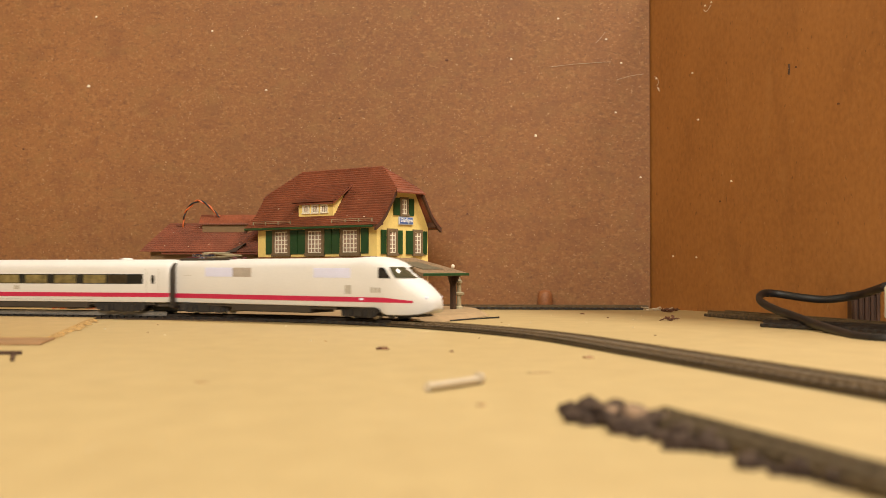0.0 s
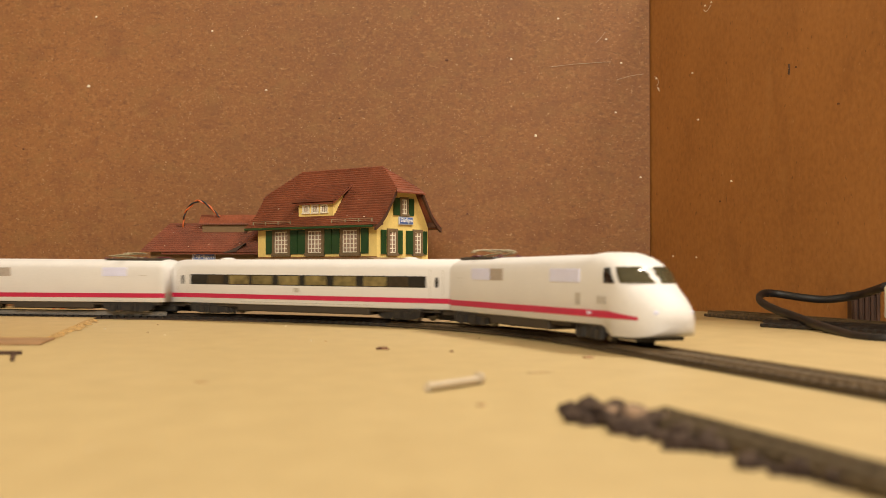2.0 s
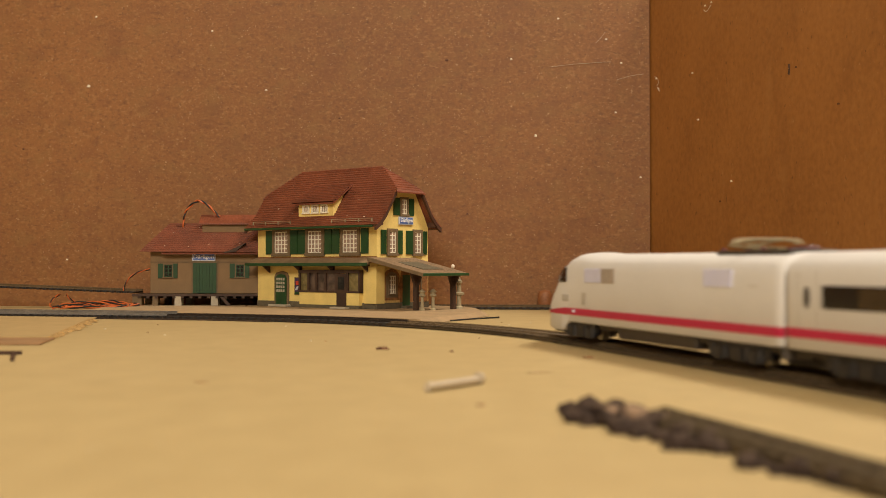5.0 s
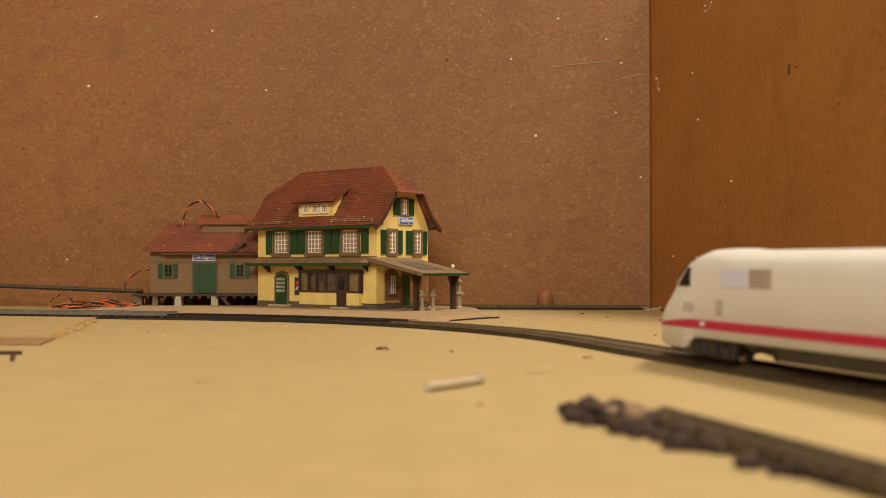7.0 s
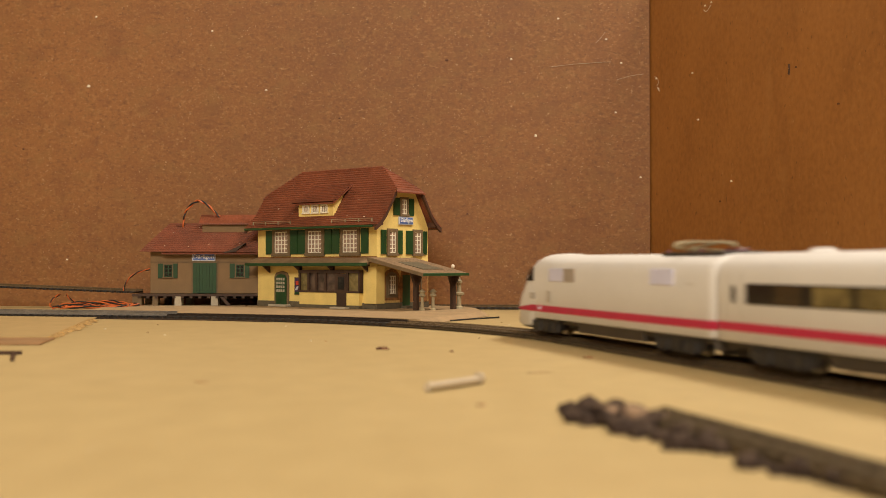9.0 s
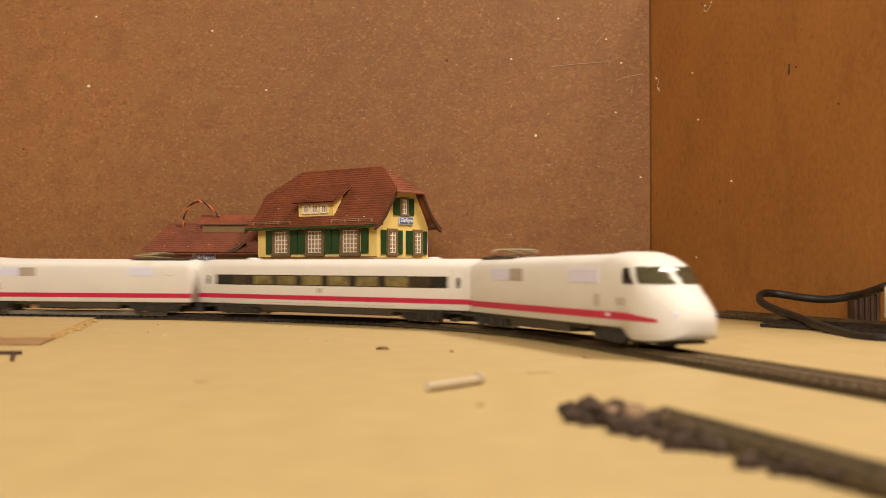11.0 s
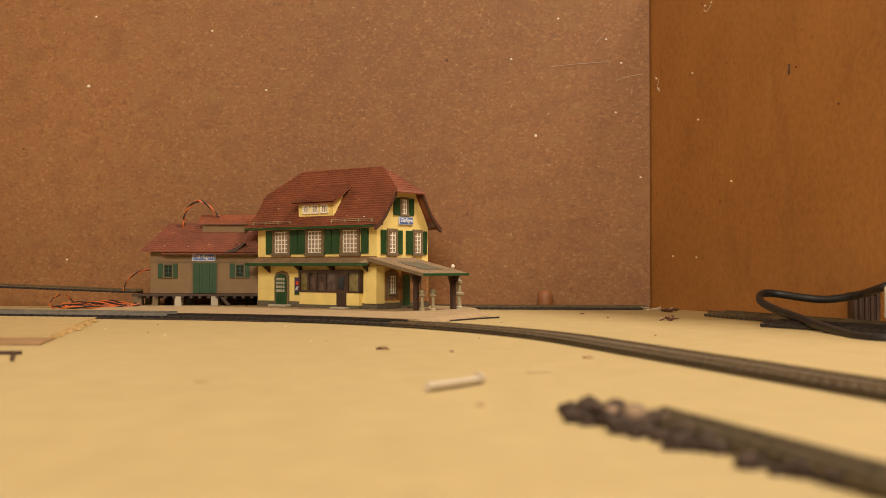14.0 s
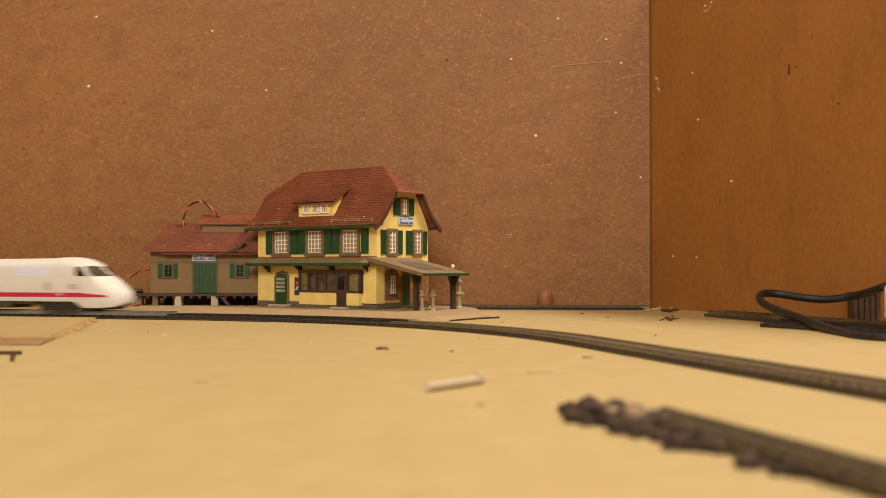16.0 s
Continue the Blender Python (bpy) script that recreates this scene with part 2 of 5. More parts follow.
def lettering(word, u0, u1, v0, v1, place):
    """Raised letters filling u0..u1 by v0..v1; place(u, v, w) turns them into the thing's space."""
    cu = bpy.data.curves.new("lettering", "FONT")
    cu.body, cu.extrude, cu.resolution_u, cu.offset = word, 0.5, 3, 0.012
    ob = new("lettering", cu)
    me = bpy.data.meshes.new_from_object(ob.evaluated_get(bpy.context.evaluated_depsgraph_get()))
    bpy.data.objects.remove(ob)
    bm = bmesh.new()
    bm.from_mesh(me)
    bpy.data.meshes.remove(me)
    xs, ys = [v.co.x for v in bm.verts], [v.co.y for v in bm.verts]
    for v in bm.verts:
        v.co = place(u0 + (v.co.x - min(xs)) / (max(xs) - min(xs)) * (u1 - u0), v0 + (v.co.y - min(ys)) / (max(ys) - min(ys)) * (v1 - v0), 1.0 if v.co.z > 0 else 0.0)
    return bm


def cylinder_between(a, b, r, n=10, bm=None):
    return tube([a, b], r, r, n, 1, bm)


# ---- the line of the main track ----
HEAD0, ARC_X, ARC_Y, RADIUS, TURN = radians(-15.147), -0.2246, 0.9163, 0.4375, radians(59.16)
ARC = RADIUS * TURN


def on_track(s, off=0.0):
    """Place and heading at s metres from the start of the curve; off: to the inner side."""
    ph = min(max(s, 0.0), ARC) / RADIUS
    h = HEAD0 - ph
    cx, cy = ARC_X + RADIUS * math.sin(HEAD0), ARC_Y - RADIUS * math.cos(HEAD0)
    x, y = cx - RADIUS * math.sin(h), cy + RADIUS * math.cos(h)
    extra = s if s < 0 else max(s - ARC, 0.0)
    x, y = x + extra * math.cos(h), y + extra * math.sin(h)
    return x + off * math.sin(h), y - off * math.cos(h), h

# ---- the board, its walls and the room ----
BACK_L, BACK_R = Vector((-1.75, 1.335)), Vector((0.2165, 1.152))
BACK_END = BACK_R + (BACK_R - BACK_L).normalized() * 0.04
SIDE_END = Vector((0.72, -0.02))


def wall_panel(name, a, b, z0, z1, thick, material, label):
    """An upright board from a to b, its thickness on the far side."""
    d = (b - a).normalized()
    n = Vector((-d.y, d.x)) * thick
    poly = [(a.x, a.y), (b.x, b.y), (b.x + n.x, b.y + n.y), (a.x + n.x, a.y + n.y)]
    return solo(name, prism(poly, "z", z0, z1), material, label, "wall", kind="structure")


wall_panel("wall_back", BACK_L, BACK_R, -0.02, 0.345, 0.012, "hardboard", "brown hardboard back panel with pale flecks and scratches")
SLOT = (BACK_R - BACK_L).normalized() * 0.0026
# Added backing that shuts light out of the corner slot.
wall_panel("corner_backing", BACK_R + Vector((-0.03, 0.02)), BACK_R + Vector((0.05, 0.0135)), -0.02, 0.345, 0.012, "brown", "dark board added behind the corner slot to keep it dark")
wall_panel("wall_side", BACK_R + SLOT - (SIDE_END - BACK_R).normalized() * 0.012, SIDE_END + SLOT, -0.02, 0.345, 0.012, "sideboard", "orange-brown stained side panel with vertical streaks")
solo("table_base", box(-1.7, 0.88, -0.82, 1.32, -0.9, -0.019), "stain", "plain brown wooden base carrying the baseboard", "base", kind="structure")
solo("ground", box(-1.8, 0.95, -0.9, 1.4, -0.018, 0.0), "ply", "pale plywood baseboard, scuffed and dusty", "baseboard", kind="structure")
# the raised board whose cut edge runs towards the camera
LEFT_BOARD = [(-1.75, 1.32), (-0.336, 1.17), (-0.29, 0.93), (-0.2853, 0.893), (-0.2357, 0.662), (-0.62, 0.665), (-1.75, 0.67)]
solo("raised_board", prism(LEFT_BOARD, "z", 0.0003, 0.0013), "ply_dim", "thin pale plywood sheet with a rough sawn edge", "board", kind="structure")
EDGE_A, EDGE_B = Vector((-0.2853, 0.893)), Vector((-0.2357, 0.662))
redge = random.Random(21)
splinter = bmesh.new()
for k in range(46):
    p, q = EDGE_A.lerp(EDGE_B, k / 46), EDGE_A.lerp(EDGE_B, (k + 1) / 46)
    w = redge.uniform(0.0035, 0.0095) * (1.0 if k < 30 else 0.6)
    z = redge.uniform(0.0007, 0.0016)
    rings([[(p.x - 0.0012, p.y, 0.0002), (p.x + w, p.y, 0.0002), (p.x + w * 0.6, p.y, z), (p.x - 0.0012, p.y, 0.0015)],
           [(q.x - 0.0012, q.y, 0.0002), (q.x + w * redge.uniform(0.5, 1), q.y, 0.0002), (q.x + w * 0.5, q.y, z), (q.x - 0.0012, q.y, 0.0015)]], splinter)
solo("board_edge", splinter, "ply_edge", "splintered yellow plywood edge", "board edge", kind="structure")
# Dark bar drawn for the shaded gap below the track's near edge.
solo("track_gap_shade", rings([[(x + math.sin(h) * u, y - math.cos(h) * u, z) for u, z in ((0.0165, 0.0001), (0.0185, 0.0001), (0.0185, 0.0011), (0.0165, 0.0011))] for x, y, h in (on_track(-0.062 + 0.015 * k) for k in range(12))]), "gap", "dark bar standing in for the shaded gap under the track", "packing strip", kind="structure")
solo("wood_batten", prism([(-0.62, 0.655), (-0.2305, 0.655), (-0.2212, 0.606), (-0.62, 0.604)], "z", 0.0002, 0.0012), "stain", "flat brown stained wood strip lying on the baseboard", "wood strip")
# Two dark strips added for the gap lines of the board's cut-out.
solo("cut_line", prism([(-0.62, 0.5480), (-0.2085, 0.5470), (-0.2070, 0.542), (-0.62, 0.542)], "z", 0.0002, 0.0016), "brown", "thin dark strip drawn for a gap line in the baseboard", "wood strip")
solo("cut_line_stub", prism([(-0.2110, 0.5395), (-0.2090, 0.5395), (-0.1955, 0.503), (-0.1972, 0.503)], "z", 0.0002, 0.001), "brown", "short dark strip drawn for a gap line in the baseboard", "splinter")
# room
for nm, args in (("room_wall_left", (-2.4, -2.38, -2.4, 2.6, -0.9, 1.8)), ("room_wall_right", (2.38, 2.4, -2.4, 2.6, -0.9, 1.8)),
                 ("room_wall_front", (-2.38, 2.38, -2.4, -2.38, -0.9, 1.8)), ("room_wall_far", (-2.38, 2.38, 2.58, 2.6, -0.9, 1.8)),
                 ("ceiling", (-2.4, 2.4, -2.4, 2.6, 1.8, 1.82)), ("floor", (-2.4, 2.4, -2.4, 2.6, -0.92, -0.9))):
    solo(nm, box(*args), "plaster", "plain warm plaster of the room", "room", kind="structure")


# ---- tracks ----
def sleeper_mesh(h, far=0.0125, material="sleeper", near=0.0135):
    return finish("sleeper", box(-0.0017, 0.0017, -near, far, 0.0, h), material, 0.0003)



def rail_mesh(path, off, z0, z1, w, material):
    """A rail swept along path(s) -> x, y, heading: a foot and a head."""
    loops = []
    for x, y, h in path:
        nx, ny = math.sin(h), -math.cos(h)
        pr = [(-w, z0), (w, z0), (w, z0 + 0.0005), (w * 0.45, z0 + 0.0009), (w * 0.45, z1 - 0.0008), (w * 0.62, z1 - 0.0006), (w * 0.62, z1),
              (-w * 0.62, z1), (-w * 0.62, z1 - 0.0006), (-w * 0.45, z1 - 0.0008), (-w * 0.45, z0 + 0.0009), (-w, z0 + 0.0005)]
        loops.append([(x + nx * (off + u), y + ny * (off + u), z) for u, z in pr])
    return rings(loops)


def track_section(s0, s1, label, hs, hr):
    """One section: sleepers hs high, rail heads at hr."""
    root = thing("railway_track", Matrix.Identity(4), label, "railway track", "sections of the main track")
    n = max(2, round((s1 - s0) / 0.0072))
    dark = s1 < 0.3
    deep, wide = (0.6, 0.0122) if s1 <= 0.01 else (0.86, 0.0134) if dark else (0.50, 0.0128)
    me = sleeper_mesh(hs, 0.0125, "sleeper_black" if dark else "sleeper")
    for i in range(n):
        s = s0 + (i + 0.5) * (s1 - s0) / n
        x, y, h = on_track(s)
        o = new("sleeper", me)
        o.parent = root
        o.matrix_world = Matrix.Translation((x, y, BOARD_Z)) @ Matrix.Rotation(h, 4, "Z")
    steps = [on_track(s0 + 0.0003 + (s1 - s0 - 0.0006) * k / 14) for k in range(15)]
    for off in (0.0084, -0.0080):
        part("rail", rail_mesh(steps, off, BOARD_Z + hs, BOARD_Z + hr, 0.0011, "rail"), "rail" if s1 <= 0.01 else "bed_dark" if dark else "rail_dull", root)
        part("sleeper_web", rail_mesh(steps, off, BOARD_Z + 0.0001, BOARD_Z + hs - 0.0002, 0.0014, "sleeper"), "sleeper_black" if dark else "sleeper", root)
    if not dark:
        for off in (0.0133, -0.0120):
            part("sleeper_web", rail_mesh(steps, off, BOARD_Z + 0.0001, BOARD_Z + hs - 0.0004, 0.0012, "sleeper"), "sleeper", root)
    part("bed", rings([[(x + math.sin(h) * u, y - math.cos(h) * u, BOARD_Z + z) for u, z in ((-0.0115, 0.0), (wide, 0.0), (wide - 0.0003, hs * deep), (-0.0110, hs * deep))] for x, y, h in steps]), "bed_dark", root, "dark moulded track bed")


BOARD_Z = 0.0004
cuts = [-1.6, -1.37, -1.14, -0.91, -0.68, -0.45, -0.22, 0.0, 0.2258, 0.4516, 0.68, 0.91, 1.14, 1.37, 1.6]
for a, b in zip(cuts, cuts[1:]):
    bend = 0 <= a < 0.44
    hs, hr = (0.0026, 0.0059) if b <= 0 else (0.0026, 0.0042) if a < 0.2 else (0.0027, 0.0032)
    track_section(a, b, "curved dark brown model track section with dull rails" if bend else "straight dark model track section with dull metal rails", hs, hr)


def loose_track(name, a, b, za, zb, label, hs=0.0020, hr=0.0042, bed="rust", width=0.0135, tie="sleeper", metal="rail_dull", gauge=0.00855, near=0.0135):
    """A straight piece of track from a to b, which may lean."""
    va, vb = Vector((*a, za)), Vector((*b, zb))
    d = vb - va
    h = math.atan2(d.y, d.x)
    m = Matrix.Translation(va) @ Matrix.Rotation(h, 4, "Z") @ Matrix.Rotation(-math.asin(d.z / d.length), 4, "Y")
    root = thing(name, m, label, "railway track", "loose track pieces")
    L = d.length
    n = round(L / 0.0072)
    me = sleeper_mesh(hs, near - 0.001, tie, near)
    for i in range(n):
        o = new("sleeper", me)
        o.parent = root
        o.matrix_local = Matrix.Translation(((i + 0.5) * L / n, 0, 0))
    steps = [(L * k / 4, 0.0, 0.0) for k in range(5)]
    for off in (gauge, -gauge):
        part("rail", rail_mesh(steps, off, hs, hr, 0.0011, "rail"), metal, root)
    part("bed", box(0.001, L - 0.001, -width + 0.0003, width - 0.002, 0.0002, hs * 0.9), bed, root)
    return root


# ---- train ----
HALF_W, ROOF_Z = 0.0172, 0.049


def section(x, w, zb, zt, r, p=2.6):
    """One cross-section of a car body: straight sides, a rounded roof from zt - r up."""
    pts = [(x, -w * 0.96, zb), (x, w * 0.96, zb), (x, w, zb + 0.0006 if zt - zb > 0.004 else zb)]
    k = 16
    for i in range(k + 1):
        a = math.pi * i / k
        c, s = math.cos(a), math.sin(a)
        pts.append((x, w * math.copysign(abs(c) ** (2 / p), c), zt - r + r * abs(s) ** (2 / p)))
    pts.append((x, -w, zb + 0.0006 if zt - zb > 0.004 else zb))
    return pts


def patch(x0, x1, z0, z1, side, proud=0.00025, w=HALF_W, bm=None):
    """A thin panel on a flat car side (side +1 left, -1 right)."""
    y0, y1 = sorted((side * (w - 0.0004), side * (w + proud)))
    return box(x0, x1, y0, y1, z0, z1, bm)


def bogie_at(parent, x, wheelbase, length=0.048):
    """A bogie: frame, side frames with springs, axles with wheels. Pivots on its car."""
    bm = box(-length * 0.30, length * 0.30, -0.0105, 0.0105, 0.0085, 0.0125)
    e = length / 2
    for sy in (-1, 1):
        side = [(-e, 0.0125), (-e + 0.002, 0.0080), (-e + 0.008, 0.0066), (-0.007, 0.0072), (-0.005, 0.0060), (0.005, 0.0060), (0.007, 0.0072), (e - 0.008, 0.0066), (e - 0.002, 0.0080), (e, 0.0125), (e - 0.004, 0.0138), (-e + 0.004, 0.0138)]
        prism(side, "y", *sorted((sy * 0.0128, sy * 0.0152)), bm)
        for u in (-wheelbase / 2, wheelbase / 2):
            box(u - 0.0028, u + 0.0028, *sorted((sy * 0.0150, sy * 0.0166)), 0.0062, 0.0112, bm)
            for k in (-1, 1):
                cylinder_between((u + k * 0.0046, sy * 0.0157, 0.0068), (u + k * 0.0046, sy * 0.0157, 0.0122), 0.0011, 8, bm)
        box(-0.0042, 0.0042, *sorted((sy * 0.0150, sy * 0.0163)), 0.0070, 0.0118, bm)
        box(-e + 0.003, e - 0.003, *sorted((sy * 0.0150, sy * 0.0158)), 0.0122, 0.0132, bm)
        box(-length * 0.2, length * 0.2, *sorted((sy * 0.008, sy * 0.0130)), 0.0085, 0.0125, bm)
    b = part("bogie", bm, "dark", parent, "black plastic bogie frame")
    b.location = (x, 0, 0)
    for u in (-wheelbase / 2, wheelbase / 2):
        wb = bmesh.new()
        for sy in (-1, 1):
            rings([[(u + r * math.cos(2 * math.pi * k / 16), y, 0.0102 + r * math.sin(2 * math.pi * k / 16)) for k in range(16)] for r, y in ((0.0056, sy * 0.0068), (0.0056, sy * 0.0073), (0.0050, sy * 0.0075), (0.0050, sy * 0.0096), (0.003, sy * 0.0098))], wb)
        cylinder_between((u, -0.0085, 0.0102), (u, 0.0085, 0.0102), 0.0011, 8, wb)
        part("wheelset", wb, "steel", b, "steel wheels on an axle")
    return b


def bellows(parent, x0, x1):
    bm = bmesh.new()
    for k in range(4):
        a = x0 + (x1 - x0) * k / 4
        rings([section(a, 0.0150, 0.0095, 0.0462, 0.009), section(a + (x1 - x0) * 0.2, 0.0156, 0.0090, 0.0468, 0.009)], bm)
    return part("gangway_bellows", bm, "bellows", parent, "grey ribbed gangway bellows")


def coach_car():
    root = thing("passenger_coach", Matrix.Identity(4), "white model coach with a magenta stripe and dark window band", "model train car", "cars of the model train")
    L = 0.1405
    ends = [section(-L + 0.0012, HALF_W * 0.97, 0.0140, ROOF_Z - 0.001, 0.0085), section(-L + 0.0040, HALF_W, 0.0138, ROOF_Z, 0.0095), section(-L / 3, HALF_W, 0.0138, ROOF_Z, 0.0095),
            section(L / 3, HALF_W, 0.0138, ROOF_Z, 0.0095), section(L - 0.0040, HALF_W, 0.0138, ROOF_Z, 0.0095), section(L - 0.0012, HALF_W * 0.97, 0.0140, ROOF_Z - 0.001, 0.0085)]
    part("body", rings([section(-L, HALF_W * 0.92, 0.0142, ROOF_Z - 0.0012, 0.0085), *ends, section(L, HALF_W * 0.92, 0.0142, ROOF_Z - 0.0012, 0.0085)]), "white", root, "glossy white plastic coach body", smooth=True)
    part("underframe", box(-0.128, 0.128, -0.0148, 0.0148, 0.0112, 0.0156), "grey", root, "grey-brown skirt under the body", 0.0006)
    part("equipment_box", box(-0.066, 0.066, -0.0160, 0.0160, 0.0085, 0.0150), "grey", root, "grey underfloor equipment box", 0.0008)
    for side in (-1, 1):
        cols = []
        for x, f in ((-L, 0.92), (-L + 0.0012, 0.97), (-L + 0.004, 1.0), (L - 0.004, 1.0), (L - 0.0012, 0.97), (L, 0.92)):
            y0, y1 = side * (HALF_W * f - 0.0006), side * (HALF_W * f + 0.0003)
            cols.append([(x, y0, 0.0182), (x, y1, 0.0182), (x, y1, 0.0216), (x, y0, 0.0216)])
        part("stripe", rings(cols), "pink", root, "magenta stripe")
        band = part("window_band", patch(-0.1172, 0.1172, 0.0289, 0.0369, side, 0.0002), "glass", root, "dark tinted window band")
        xs = [-0.097, -0.073, -0.048, -0.021, 0.006, 0.034, 0.062, 0.085]
        for i, x in enumerate(xs):
            part("pane", patch(x, x + (0.021 if 0 < i < 7 else 0.017), 0.0295, 0.0363, side, 0.00035), "pane" if i not in (0, 7) else "pane_dark", band, "brown-yellow tinted pane" if i not in (0, 7) else "dim brown pane")
        for x in (-0.1262, 0.1262):
            bm = bmesh.new()
            ov = [(x + 0.0016 * math.cos(a), 0.0326 + 0.0044 * math.sin(a) * (1 - 0.15 * abs(math.sin(a)) ** 3)) for a in [2 * math.pi * k / 14 for k in range(14)]]
            prism(ov, "y", *sorted((side * (HALF_W - 0.0004), side * (HALF_W + 0.0003))), bm)
            part("door_window", bm, "glass", root, "small oval door window")
        for x in (-0.1315, 0.1315, -0.1205, 0.1205):
            part("door_seam", patch(x - 0.00015, x + 0.00015, 0.0175, 0.0415, side, 0.00008), "mark", root)
        part("emblem", patch(-0.005, 0.000, 0.0240, 0.0272, side, 0.0003), "mark", root, "small pale grey emblem")
        part("sill_line", patch(-0.06, 0.07, 0.0156, 0.0159, side, 0.0001), "mark", root)
    for x in (-0.092, 0.092):
        part("roof_vent", turned([(0.0058, ROOF_Z - 0.0012), (0.0052, ROOF_Z + 0.0006), (0.0030, ROOF_Z + 0.0014)], 14, (x, 0, 0)), "white", root, "low white roof vent")
    for sx in (-1, 1):
        part("coupling", box(*sorted((sx * (L - 0.022), sx * (L + 0.0050))), -0.0050, 0.0050, 0.0062, 0.0110), "dark", root, "black close coupling", 0.0006)
        part("end_step", box(*sorted((sx * (L - 0.012), sx * (L - 0.0015))), -0.0135, 0.0135, 0.0100, 0.0145), "grey", root, "grey step under the coach end", 0.0005)
    bellows(root, L, L + 0.0034)
    bellows(root, -L, -L - 0.0034)
    bogies = [bogie_at(root, sx * 0.095, 0.0235) for sx in (-1, 1)]
    return root, bogies


HEAD_L = 0.2515
HEAD_CTR = (0.038 + 0.195) / 2
# nose sections: from the tip, half width, underside, top, roof rounding
NOSE = [(0.0, 0.0045, 0.0140, 0.0188, 0.0020), (0.0012, 0.0085, 0.0120, 0.0218, 0.005), (0.004, 0.0118, 0.0104, 0.0256, 0.008), (0.009, 0.0144, 0.0093, 0.0301, 0.0112), (0.0155, 0.0160, 0.0087, 0.0346, 0.0125),
        (0.0185, 0.0164, 0.0086, 0.0362, 0.0128), (0.0215, 0.0167, 0.0085, 0.0384, 0.0132), (0.0265, 0.0170, 0.0085, 0.0421, 0.0135), (0.0278, 0.0171, 0.0085, 0.0441, 0.0135), (0.034, 0.0172, 0.0085, 0.0476, 0.0128), (0.040, 0.0172, 0.0085, 0.0496, 0.0120), (0.047, 0.0172, 0.0085, 0.0509, 0.0110), (0.058, 0.0172, 0.0085, 0.0511, 0.0102)]


def nose_at(d):
    for (d0, *a), (d1, *b) in zip(NOSE, NOSE[1:]):
        if d0 <= d <= d1:
            t = (d - d0) / (d1 - d0)
            return [u + (v - u) * t for u, v in zip(a, b)]
    return list(NOSE[-1][1:])


def nose_power(d):
    """How boxy the cross-section is: rounder at the tip, squarer at the cab."""
    return 2.2 + 0.6 * min(1.0, max(0.0, (d - 0.018) / 0.012))


def on_nose(d, z, lift=0.00035):
    """Half width of the skin d behind the tip at height z, a little proud of it."""
    w, zb, zt, r = nose_at(d)
    c, p = min(1.0, max(0.0, (z - (zt - r)) / r)), nose_power(d)
    return w * (1 - c ** p) ** (1 / p) + lift


